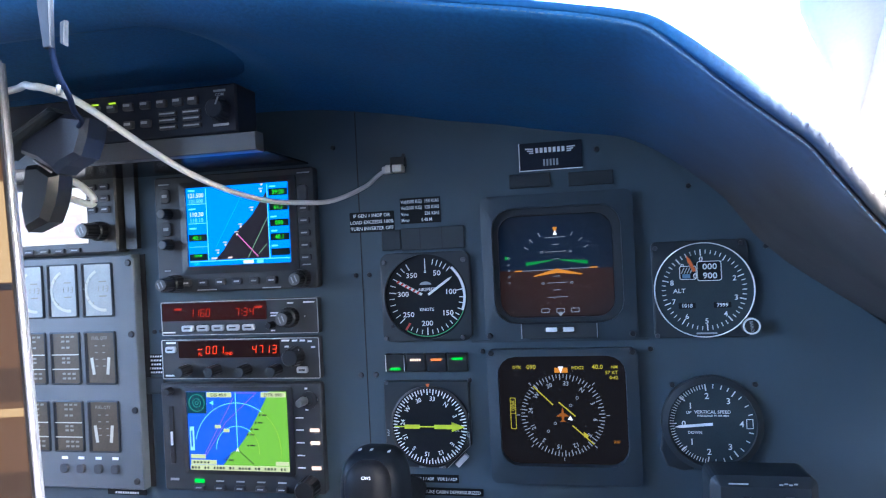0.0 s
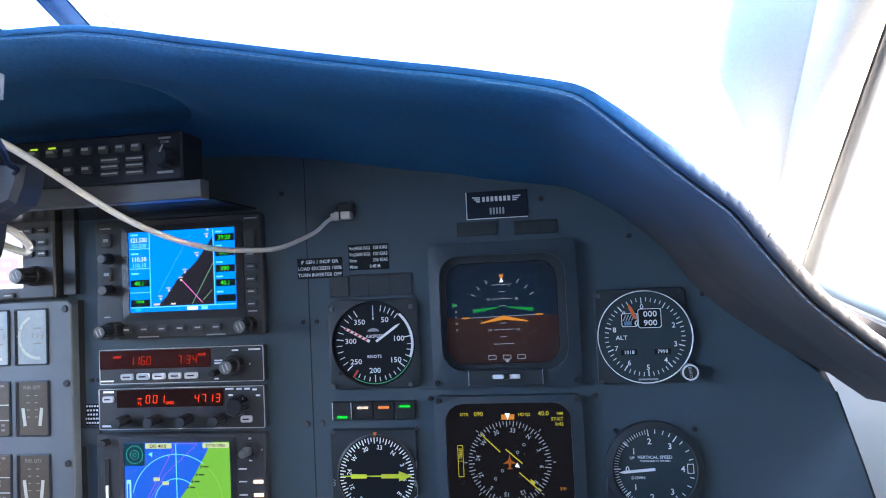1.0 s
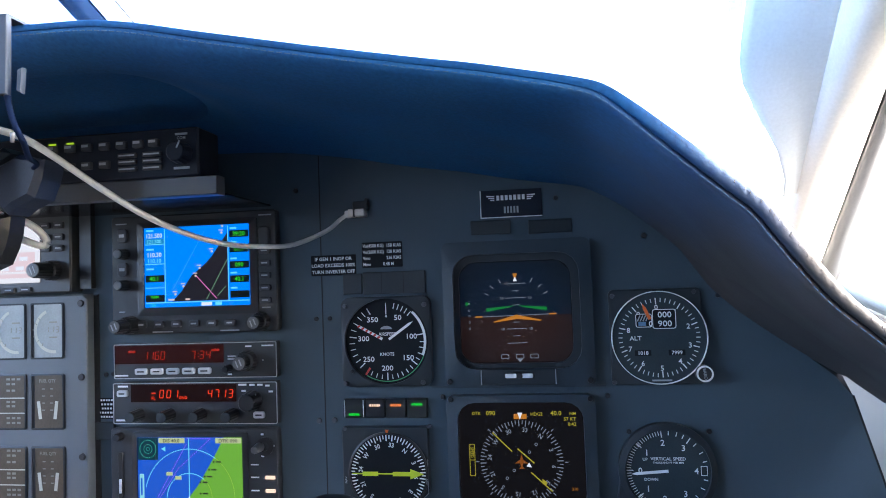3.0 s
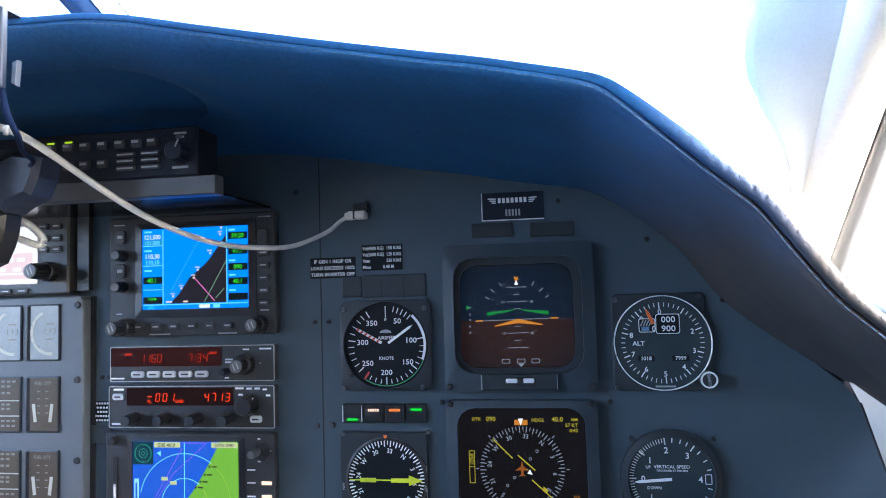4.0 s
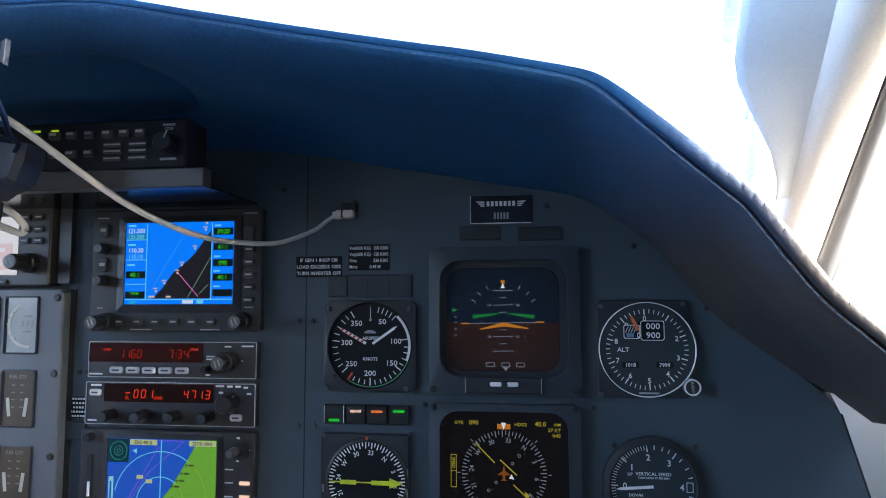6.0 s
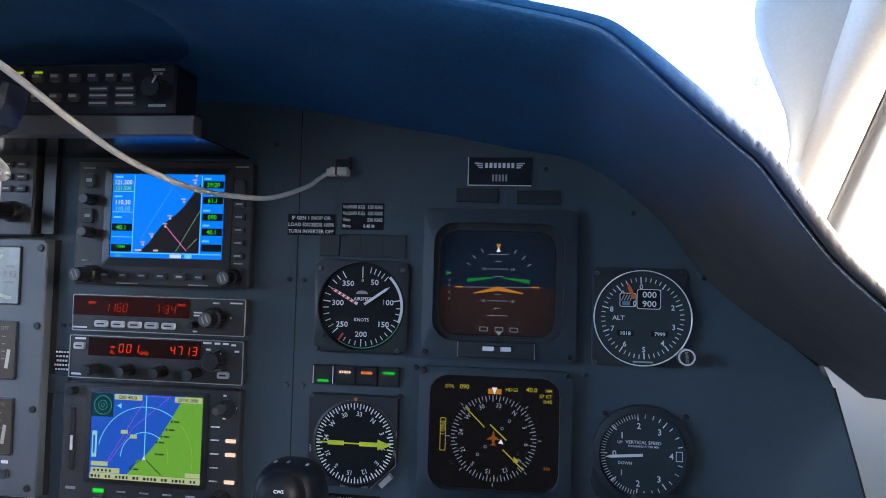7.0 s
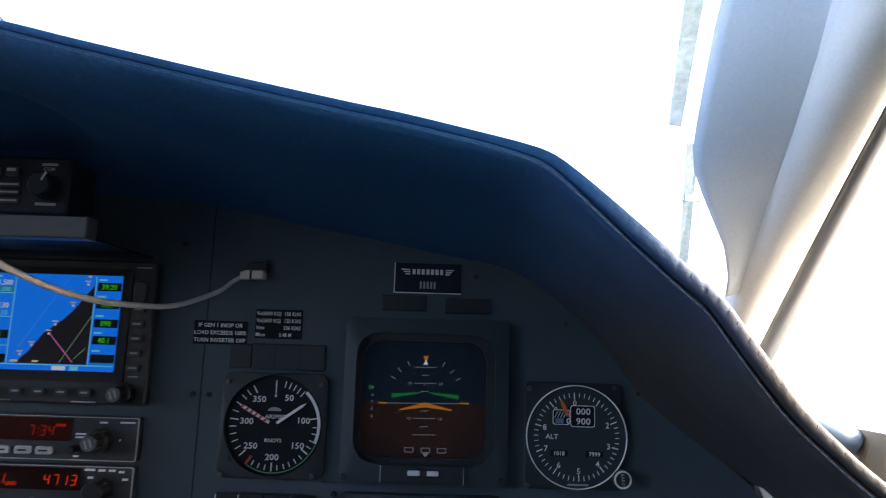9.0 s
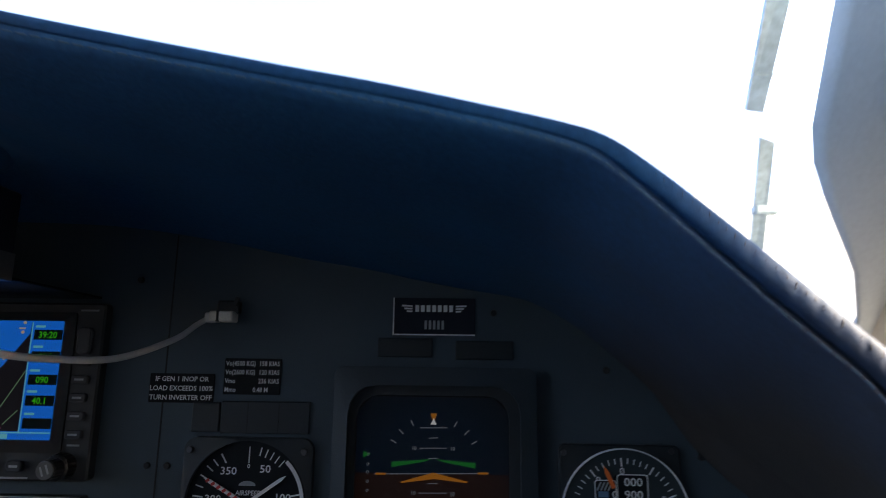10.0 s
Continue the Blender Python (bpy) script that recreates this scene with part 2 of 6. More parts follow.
def prism(pts, d0, d1, ch=0.0, bm=None):
    """Outline pushed from depth d0 out to d1, with a chamfer ch on the front edge."""
    bm = bm or bmesh.new()
    n = len(pts)
    back = [bm.verts.new((x, -d0, z)) for x, z in pts]
    rings = [back]
    if ch:
        rings.append([bm.verts.new((x, -(d1 - ch), z)) for x, z in pts])
        ins = []
        for i in range(n):
            (ax, az), (bx, bz), (cx, cz) = pts[i - 1], pts[i], pts[(i + 1) % n]
            ux, uz, vx, vz = bx - ax, bz - az, cx - bx, cz - bz
            lu, lv = math.hypot(ux, uz) or 1, math.hypot(vx, vz) or 1
            nx, nz = -(uz / lu + vz / lv), ux / lu + vx / lv
            l = math.hypot(nx, nz) or 1
            ins.append(bm.verts.new((bx + nx / l * ch, -d1, bz + nz / l * ch)))
        rings.append(ins)
    else:
        rings.append([bm.verts.new((x, -d1, z)) for x, z in pts])
    for a, b in zip(rings, rings[1:]):
        for i in range(n):
            bm.faces.new((a[i], a[(i + 1) % n], b[(i + 1) % n], b[i]))
    bm.faces.new(rings[-1])
    bm.faces.new(back[::-1])
    return bm


def ring(outer, inner, d0, d1, bm=None, ch=0.0):
    """A flat frame between two outlines with as many points each."""
    bm = bm or bmesh.new()
    n = len(outer)
    rows = [[bm.verts.new((x, -d, z)) for x, z in pts] for pts, d in ((outer, d0), (outer, d1 - ch), (inner, d1), (inner, d0))]
    for a, b in zip(rows, rows[1:] + rows[:1]):
        for i in range(n):
            bm.faces.new((a[i], a[(i + 1) % n], b[(i + 1) % n], b[i]))
    return bm


def bar(cx, cz, w, h, d0, d1, ang=0.0, bm=None, ch=0.0):
    """A box turned by ang degrees clockwise."""
    c, s = math.cos(radians(-ang)), math.sin(radians(-ang))
    q = [(w / 2, h / 2), (-w / 2, h / 2), (-w / 2, -h / 2), (w / 2, -h / 2)]
    return prism([(cx + x * c - z * s, cz + x * s + z * c) for x, z in q], d0, d1, ch, bm)


def sheet(pts, d, bm=None, t=0.0002):
    return prism(pts, d - t, d, 0, bm)


def stroke(x0, z0, x1, z1, w, d, bm=None, t=0.0002):
    """A straight line of width w between two places on one face."""
    l = math.hypot(x1 - x0, z1 - z0)
    return bar((x0 + x1) / 2, (z0 + z1) / 2, w, l, d - t, d, math.degrees(math.atan2(x1 - x0, z1 - z0)), bm)


def polar(r, deg, cx=0.0, cz=0.0):
    """A place r from the centre, deg degrees clockwise from up."""
    return cx + r * math.sin(radians(deg)), cz + r * math.cos(radians(deg))


def arc(cx, cz, r, w, a0, a1, d, bm=None, n=24, t=0.0002):
    bm = bm or bmesh.new()
    rows = []
    for rad, dd in ((r - w / 2, d), (r + w / 2, d), (r + w / 2, d - t), (r - w / 2, d - t)):
        row = []
        for i in range(n + 1):
            x, z = polar(rad, a0 + (a1 - a0) * i / n, cx, cz)
            row.append(bm.verts.new((x, -dd, z)))
        rows.append(row)
    for a, b in zip(rows, rows[1:] + rows[:1]):
        for i in range(n):
            bm.faces.new((a[i], b[i], b[i + 1], a[i + 1]))
    return bm


def ticks(angles, r0, r1, w, d, bm=None):
    bm = bm or bmesh.new()
    for a in angles:
        x, z = polar((r0 + r1) / 2, a)
        bar(x, z, w, r1 - r0, d - 0.0002, d, a, bm)
    return bm


GLYPHS = {}


def write(s, x, z, h, d, bm=None, rot=0.0, align="CENTER", squeeze=1.0):
    """Printed characters with capitals h high, turned rot degrees clockwise."""
    bm = bm or bmesh.new()
    key = (s, align)
    if key not in GLYPHS:
        cu = bpy.data.curves.new("lettering", "FONT")
        cu.body, cu.align_x, cu.resolution_u, cu.offset = s, align, 2, 0.014
        ob = bpy.data.objects.new("lettering", cu)
        me = bpy.data.meshes.new_from_object(ob)
        GLYPHS[key] = ([v.co[:2] for v in me.vertices], [tuple(p.vertices) for p in me.polygons])
        bpy.data.objects.remove(ob)
        bpy.data.curves.remove(cu)
        bpy.data.meshes.remove(me)
    verts, faces = GLYPHS[key]
    k = h / 0.7
    c, s_ = math.cos(radians(-rot)), math.sin(radians(-rot))
    new_verts = []
    for vx, vy in verts:
        px, pz = vx * k * squeeze, (vy - 0.35) * k
        new_verts.append(bm.verts.new((x + px * c - pz * s_, -d, z + px * s_ + pz * c)))
    for f in faces:
        try:
            bm.faces.new([new_verts[i] for i in f])
        except ValueError:
            pass
    return bm


def knob(r, length, n=28, grip=0.0, taper=0.9, bm=None, cx=0.0, cz=0.0, d0=0.0):
    """A turned knob along the depth; grip: how deep its flutes are."""
    bm = bm or bmesh.new()
    rows = []
    for f, dd in ((1.0, 0.0), (1.0, 0.12), (taper, 0.9), (taper - 0.12, 1.0)):
        row = []
        for i in range(n):
            a = 2 * math.pi * i / n
            q = r * f * (1 - (grip if i % 2 else 0))
            row.append(bm.verts.new((cx + q * math.cos(a), -(d0 + length * dd), cz + q * math.sin(a))))
        rows.append(row)
    for a, b in zip(rows, rows[1:]):
        for i in range(n):
            bm.faces.new((a[i], a[(i + 1) % n], b[(i + 1) % n], b[i]))
    bm.faces.new(rows[-1])
    bm.faces.new(rows[0][::-1])
    return bm


def tube(points, radius, n=10, bm=None):
    """A round tube along a polyline, with closed ends."""
    bm = bm or bmesh.new()
    pts = [Vector(p) for p in points]
    rows, up = [], Vector((0, 0.3, 1)).normalized()
    for i, p in enumerate(pts):
        t = (pts[min(i + 1, len(pts) - 1)] - pts[max(i - 1, 0)]).normalized()
        a = t.cross(up).normalized() if abs(t.dot(up)) < 0.98 else t.cross(Vector((1, 0, 0))).normalized()
        b = t.cross(a)
        rad = radius(i / (len(pts) - 1)) if callable(radius) else radius
        rows.append([bm.verts.new(p + rad * (math.cos(2 * math.pi * k / n) * a + math.sin(2 * math.pi * k / n) * b)) for k in range(n)])
    for a, b in zip(rows, rows[1:]):
        for k in range(n):
            bm.faces.new((a[k], b[k], b[(k + 1) % n], a[(k + 1) % n]))
    bm.faces.new(rows[0])
    bm.faces.new(rows[-1][::-1])
    bmesh.ops.recalc_face_normals(bm, faces=bm.faces)
    return bm


def smooth_line(ctrl, n=8):
    """Catmull-Rom through control places."""
    c = [Vector(p) for p in ctrl]
    c = [2 * c[0] - c[1]] + c + [2 * c[-1] - c[-2]]
    out = []
    for i in range(1, len(c) - 2):
        for k in range(n):
            t = k / n
            out.append(0.5 * (2 * c[i] + (c[i + 1] - c[i - 1]) * t + (2 * c[i - 1] - 5 * c[i] + 4 * c[i + 1] - c[i + 2]) * t * t + (3 * c[i] - c[i - 1] - 3 * c[i + 1] + c[i + 2]) * t ** 3))
    out.append(c[-2])
    return out


def block(x0, x1, y0, y1, z0, z1, bevel=0.0, bm=None):
    bm = bm or bmesh.new()
    g = bmesh.ops.create_cube(bm, size=1.0, matrix=Matrix.LocRotScale(((x0 + x1) / 2, (y0 + y1) / 2, (z0 + z1) / 2), None, (x1 - x0, y1 - y0, z1 - z0)))
    if bevel:
        es = {e for v in g["verts"] for e in v.link_edges}
        bmesh.ops.bevel(bm, geom=list(es), offset=bevel, segments=2, affect="EDGES")
    return bm


def beam(a, b, c, d, a2, b2, c2, d2, bm=None):
    """A prism between two four-cornered ends."""
    bm = bm or bmesh.new()
    v = [bm.verts.new(p) for p in (a, b, c, d, a2, b2, c2, d2)]
    for f in ((0, 1, 2, 3), (7, 6, 5, 4), (0, 4, 5, 1), (1, 5, 6, 2), (2, 6, 7, 3), (3, 7, 4, 0)):
        bm.faces.new([v[i] for i in f])
    bmesh.ops.recalc_face_normals(bm, faces=bm.faces)
    return bm

# ---- the large structure ----
# sea far below, out to the horizon; haze and glitter are in its colour
m_sea = surface("sea", (0.50, 0.50, 0.44), 0.6, fine=0.35, coarse=0.05, vary=0.3, bump=0)
bm = bmesh.new()
bm.faces.new([bm.verts.new((x, 0, z)) for x, z in ((-4000, -4000), (4000, -4000), (4000, 4000), (-4000, 4000))])
sea = part("water", bm, m_sea)
# the nose is down, so the horizon stands above the level of the panel
sea.rotation_euler, sea.location = (radians(-90 + 17), 0, 0), (0, 0, -60)
tagged(sea, "sea far below, haze and glitter put into its pale colour", "sea", kind="structure")

XR, XL, YB, YF, ZC = 0.36, -1.26, -1.75, 0.34, 1.52


def setting(name, bm, mat, label, category):
    return tagged(part(name, bm, mat), label, category, kind="structure")


# floor, ceiling and back wall are unseen, toned to set the cabin light
setting("floor", block(XL, XR, YB, YF, -0.04, 0.0), M_FLOOR, "dark grey carpeted cockpit floor, unseen", "floor")
setting("ceiling", block(XL, XR, YB, -0.52, ZC, ZC + 0.04), M_HEADLINER, "pale padded cockpit headliner, unseen", "ceiling")
setting("wall_back", block(XL, XR, YB - 0.04, YB, 0, ZC + 0.04), M_BULKHEAD, "dark grey back wall, unseen, holds down light from behind", "wall")


def side_wall(name, x0, x1, pieces, label):
    """Side wall built as pieces (y0, y1, z0, z1) round its window opening."""
    bm = bmesh.new()
    for y0, y1, z0, z1 in pieces:
        block(x0, x1, y0, y1, z0, z1, bm=bm)
    return setting(name, bm, M_TRIM, label, "wall")


# unseen header and rear piece, placed to keep sun and sky off hood and panel
side_wall("wall_right", XR, XR + 0.04, ((YB, YF, 0, 0.965), (YB, -0.48, 0.965, ZC + 0.04), (-0.48, -0.06, 1.235, ZC + 0.04)), "beige trimmed cockpit side wall, window opening sized for the light")
# unseen wall; its opening is sized for the light on the panel
side_wall("wall_left", XL - 0.04, XL, ((YB, YF, 0, 0.965), (YB, -1.55, 0.965, ZC + 0.04), (-1.55, -0.52, 1.46, ZC + 0.04)), "beige trimmed cockpit side wall, window opening sized for the light")
setting("wall_front", block(XL, XR, YF, YF + 0.04, 0, 0.93), M_TRIM, "firewall behind the instrument panel", "wall")

# windshield: raked pane, centre post, right post, trim pillar, sill
windshield = thing("window_1", 0.0, 0.0, 1.0, "raked aircraft windshield with centre and side posts", "windshield", kind="structure")
windshield.location = (0, 0, 0)
pane = part("pane", beam((XL, YF - 0.01, 0.95), (0.2, YF - 0.01, 0.95), (0.2, YF, 0.95), (XL, YF, 0.95), (XL, -0.5, 1.56), (0.2, -0.5, 1.56), (0.2, -0.49, 1.56), (XL, -0.49, 1.56)), M_GLASS, windshield)
pane.visible_shadow = False


def along(a, b, z):
    """The place at height z on the line through a (x, y, z) and b."""
    f = (z - a[2]) / (b[2] - a[2])
    return Vector((a[0] + f * (b[0] - a[0]), a[1] + f * (b[1] - a[1]), z))


PL = ((0.2504, -0.0549, 1.0), (0.189, -0.3623, 1.15))
PR = ((0.2790, -0.0400, 1.0), (0.2125, -0.3500, 1.15))
# near edge of the pillar trim
PB = ((0.2049, -0.1108, 1.0), (0.1833, -0.3059, 1.15))


def post(l, r, z0, z1, thick, name, mat, label, way=(0.25, 1, 0.35)):
    off = Vector(way).normalized() * thick
    lo, hi = (along(*l, z0), along(*r, z0)), (along(*l, z1), along(*r, z1))
    bm = beam(lo[0], lo[1], lo[1] + off, lo[0] + off, hi[0], hi[1], hi[1] + off, hi[0] + off)
    bmesh.ops.bevel(bm, geom=list(bm.edges), offset=0.005, segments=4, affect="EDGES")
    return part(name, bm, mat, windshield, label, smooth=True)


post(PL, PR, 0.96, 1.24, 0.025, "side_post", M_POST, "grey post between windshield and side window")

# centre post
CR = ((-0.324, -0.007, 1.25), (-0.417, -0.356, 1.5))
CL = ((-0.362, 0.02, 1.25), (-0.462, -0.34, 1.5))
post(CR, CL, 1.16, 1.54, 0.03, "center_post", M_CPOST, "dark blue padded centre post", (-0.62, 0.75, 0.32))
part("post_foot", beam(*[Vector(p) for p in ((-0.375, -0.01, 1.228), (-0.315, -0.035, 1.228), (-0.315, 0.03, 1.228), (-0.375, 0.05, 1.228), (-0.37, -0.005, 1.243), (-0.32, -0.03, 1.243), (-0.32, 0.025, 1.243), (-0.37, 0.045, 1.243))]), M_PILLAR, windshield, "pale foot of the centre post")

# trim panel: broad pale sheet that narrows to a tip above the glareshield and runs into the padded pillar
def trim_panel():
    bm = bmesh.new()
    left = [(0.1900, -0.180, 1.0440), (0.1890, -0.186, 1.0525), (0.1815, -0.199, 1.0660), (0.1665, -0.213, 1.0870), (0.1600, -0.2205, 1.0960), (0.1572, -0.2265, 1.1050), (0.1568, -0.233, 1.1150), (0.1575, -0.24, 1.13), (0.1585, -0.25, 1.15), (0.1609, -0.26, 1.17), (0.1647, -0.27, 1.19), (0.1699, -0.28, 1.215)]
    right = (1.046, 1.055, 1.066, 1.080, 1.088, 1.094, 1.101, 1.111, 1.122, 1.131, 1.139, 1.148)
    rows = []
    for p, zr in zip(left, right):
        q, a = along(*PB, zr) + Vector((0.003, -0.002, 0)), Vector(p)
        rows.append([bm.verts.new(a.lerp(q, k / 8) + Vector((-0.2, -0.6, 0.1)) * 0.004 * math.sin(math.pi * k / 8)) for k in range(9)])
    for a, b in zip(rows, rows[1:]):
        for k in range(8):
            bm.faces.new((a[k], a[k + 1], b[k + 1], b[k]))
    bmesh.ops.recalc_face_normals(bm, faces=bm.faces)
    ob = part("trim_panel", bm, M_PILLAR, windshield, "pale grey pillar trim panel", smooth=True)
    so = ob.modifiers.new("thickness", "SOLIDIFY")
    so.thickness, so.offset = 0.001, 1


def pillar_roll():
    """Half-round padding from the trim panel's edge to the window post."""
    bm = bmesh.new()
    rows = []
    for z in np.linspace(0.985, 1.215, 12):
        a, b = along(*PB, z), along(*PL, z) + Vector((0.004, 0.004, 0))
        across = b - a
        out = Vector((-0.35, -0.9, -0.25)).normalized() * (0.42 * across.length)
        rows.append([bm.verts.new(a + across * (0.5 - 0.5 * math.cos(math.pi * k / 14)) + out * math.sin(math.pi * k / 14) ** (1.6 if k < 7 else 0.7)) for k in range(15)]
                    + [bm.verts.new(b + Vector((0, 0.01, 0))), bm.verts.new(a + Vector((0, 0.01, 0)))])
    n = len(rows[0])
    for a, b in zip(rows, rows[1:]):
        for k in range(n):
            bm.faces.new((a[k], a[(k + 1) % n], b[(k + 1) % n], b[k]))
    bm.faces.new(rows[0])
    bm.faces.new(rows[-1][::-1])
    bmesh.ops.recalc_face_normals(bm, faces=bm.faces)
    part("pillar_roll", bm, M_CREAM, windshield, "cream padded pillar roll", smooth=True)


trim_panel()
pillar_roll()
# sill of the side window: rounded cap, glass gasket above, lip, brown recess and beige panel below


def sill_line(dz, y=0.0, x0=0.283, x1=0.358):
    return [(x0 + (x1 - x0) * k / 6, y - 0.012 * (k / 6) ** 2, 1.0025 - 0.50 * (x0 + (x1 - x0) * k / 6 - 0.2885) - 0.004 * (k / 6) ** 2 + dz) for k in range(7)]


part("window_sill", tube([(0.272, 0.02, 1.008)] + sill_line(-0.010), 0.0092, 18), M_SILL, windshield, "pale blue rounded side window sill", smooth=True)
part("glass_gasket", tube(sill_line(0.0012, 0.004), 0.0013, 8), M_POST, windshield, "thin grey gasket along the glass", smooth=True)
part("sill_lip", tube(sill_line(-0.0205, -0.002), 0.0016, 8), M_PILLAR, windshield, "pale lip under the sill", smooth=True)
part("sill_recess", prism([(x, z) for x, _, z in sill_line(-0.018)[::-1]] + [(x, z) for x, _, z in sill_line(-0.042)], -0.045, -0.03), M_RECESS, windshield, "dark brown recess under the sill")
part("sill_panel", prism([(x, z) for x, _, z in sill_line(-0.036)[::-1]] + [(x, z) for x, _, z in sill_line(-0.062)], -0.03, -0.018, 0.003), M_TRIM, windshield, "beige panel below the recess")
part("windshield_seam", tube([(-0.2690, -0.046, 1.2270), (-0.2735, -0.0565, 1.2342), (-0.2800, -0.0775, 1.2497), (-0.2875, -0.0935, 1.2615), (-0.300, -0.126, 1.2855), (-0.324, -0.19, 1.3325)], 0.0011, 8), M_POST, windshield, "thin grey seam on the glass", smooth=True)

# ---- instrument panel plates ----
panel = thing("instrument_panel", 0.0, 0.0, 0.0, "slate-grey painted instrument panel with screws and seams", "instrument panel")
right_plate = [(-0.1327, 0.55), (0.386, 0.55), (0.3135, 0.842), (0.2965, 0.9035), (0.285, 0.9190), (0.269, 0.9320), (0.258, 0.9430), (0.240, 0.9585), (0.226, 0.9705), (0.215, 0.980), (0.199, 0.992), (0.175, 1.023), (0.150, 1.0465), (0.122, 1.070), (0.089, 1.086), (0.025, 1.098), (-0.053, 1.112), (-0.1327, 1.128)]
part("right_plate", prism([(x, z) for x, z in right_plate], -0.004, 0.0), M_PANEL, panel)
part("center_plate", prism([(-0.3575, 0.55), (-0.1333, 0.55), (-0.1333, 1.128), (-0.3575, 1.134)], -0.004, 0.0), M_PANEL, panel)
part("left_plate", prism([(-1.24, 0.55), (-0.3575, 0.55), (-0.3575, 1.133), (-0.8, 1.12), (-1.24, 1.08)], -0.008, -0.004), M_PANEL, panel)
part("panel_backing", prism([(-1.24, 0.5), (0.33, 0.5), (0.28, 0.88), (0.18, 0.99), (-0.05, 1.09), (-1.24, 1.07)], -0.02, -0.01), M_SEAM, panel, "dark backing behind the panel seams")
part("gap_backing", prism([(0.20, 0.89), (0.302, 0.89), (0.2985, 0.9035), (0.2905, 0.922), (0.274, 0.941), (0.255, 0.956), (0.232, 0.970), (0.21, 0.975)], -0.0062, -0.0046), M_SEAM, panel, "dark gap where the hood lifts off the panel")
part("edge_strip", prism([(0.386, 0.55), (0.389, 0.55), (0.3155, 0.842), (0.2985, 0.9035), (0.2965, 0.9035), (0.3135, 0.842)], -0.006, -0.001), M_SEAM, panel, "dark gap beside the side wall")
part("plate_joint", bar(-0.133, 0.85, 0.0009, 0.54, -0.002, 0.0003), M_SEAM, panel, "dark joint between the plates")
part("panel_seam", bar(0.036, 0.9134, 0.146, 0.0016, 0, 0.0012), M_FRAME, panel, "raised ledge below the attitude display")

m_screw = bpy.data.meshes.new("screw")
bm = knob(0.0036, 0.0016, 14, 0, 0.85)
bm.to_mesh(m_screw)
bm.free()
m_screw.materials.append(M_SCREW)
m_bolt = m_screw.copy()
m_bolt.materials[0] = M_SCREWBLACK


def screws(parent, places, mesh, d=0.0, k=1.0):
    for x, z in places:
        s = part("screw", None, None, parent, mesh=mesh)
        s.location, s.scale = (x, -d, z), (k, 1, k)
        s.rotation_euler = (0, random.uniform(0, 3), 0)


screws(panel, [(-0.1388, 0.885), (-0.1247, 0.8854)], m_screw, 0, 0.72)
screws(panel, [(-0.139, 0.9745), (-0.1265, 0.9745)], m_bolt, 0, 0.6)
screws(panel, [(0.1452, 1.036), (0.2007, 0.985), (0.1103, 0.9049), (-0.0279, 0.9049), (0.075, 1.071), (-0.345, 0.928), (-0.3375, 0.9285), (-0.155, 1.09)], m_bolt, 0, 0.62)

# ---- glareshield: padded leather hood over the panel ----
hood = thing("glareshield", 0.0, 0.0, 0.0, "leather padded glareshield with stitched rolled edge, blue haze in its colour", "glareshield")
# stations: edge x, edge z, panel x, panel z
ST = [(-0.8000, 1.1320, -0.8000, 1.1150), (-0.5500, 1.1471, -0.5500, 1.1220), (-0.4200, 1.1492, -0.4200, 1.1260), (-0.3000, 1.1498, -0.3000, 1.1280), (-0.2014, 1.1489, -0.2250, 1.1280), (-0.1556, 1.1465, -0.1650, 1.1250),
      (-0.1010, 1.1351, -0.1030, 1.1160), (-0.0486, 1.1239, -0.0530, 1.1060), (0.0041, 1.1133, -0.0040, 1.0980), (0.0301, 1.1084, 0.0250, 1.0920), (0.0553, 1.1029, 0.0550, 1.0865), (0.0798, 1.0972, 0.0890, 1.0810),
      (0.0918, 1.0930, 0.1050, 1.0755), (0.1034, 1.0847, 0.1220, 1.0660), (0.1147, 1.0752, 0.1380, 1.0545), (0.1257, 1.0656, 0.1500, 1.0445), (0.1366, 1.0559, 0.1610, 1.0350), (0.1473, 1.0464, 0.1750, 1.0210),
      (0.1578, 1.0368, 0.1880, 1.0040), (0.1677, 1.0233, 0.1990, 0.9900), (0.1775, 1.0091, 0.2150, 0.9780), (0.1873, 0.9958, 0.2320, 0.9670), (0.2001, 0.9829, 0.2580, 0.9510), (0.2150, 0.9701, 0.2760, 0.9370),
      (0.2500, 0.9443, 0.2910, 0.9200), (0.2850, 0.9215, 0.3190, 0.8975)]
EDGE_Y = -0.25
edge = smooth_line([(x, EDGE_Y, z) for x, z, _, _ in ST], 6)
base = smooth_line([(x, 0.0, z) for _, _, x, z in ST], 6)


def out_dir(i):
    """Across the edge, up and away from the panel, in the plane of the edge."""
    a, b = edge[max(i - 1, 0)], edge[min(i + 1, len(edge) - 1)]
    t = (b - a).normalized()
    return Vector((-t.z, 0, t.x))


def ease(x, a, b):
    f = min(max((x - a) / (b - a), 0.0), 1.0)
    return f * f * (3 - 2 * f)


def band(x):
    """Half the width of the gathered edge band, broadest past the bend."""
    return 0.0019 + 0.0017 * ease(x, 0.06, 0.14) - 0.0009 * ease(x, 0.165, 0.205)


def bulge(x):
    """How far the band stands proud: nearly flush along the front, rounder past the bend."""
    return 0.0007 + 0.0022 * ease(x, 0.085, 0.14)


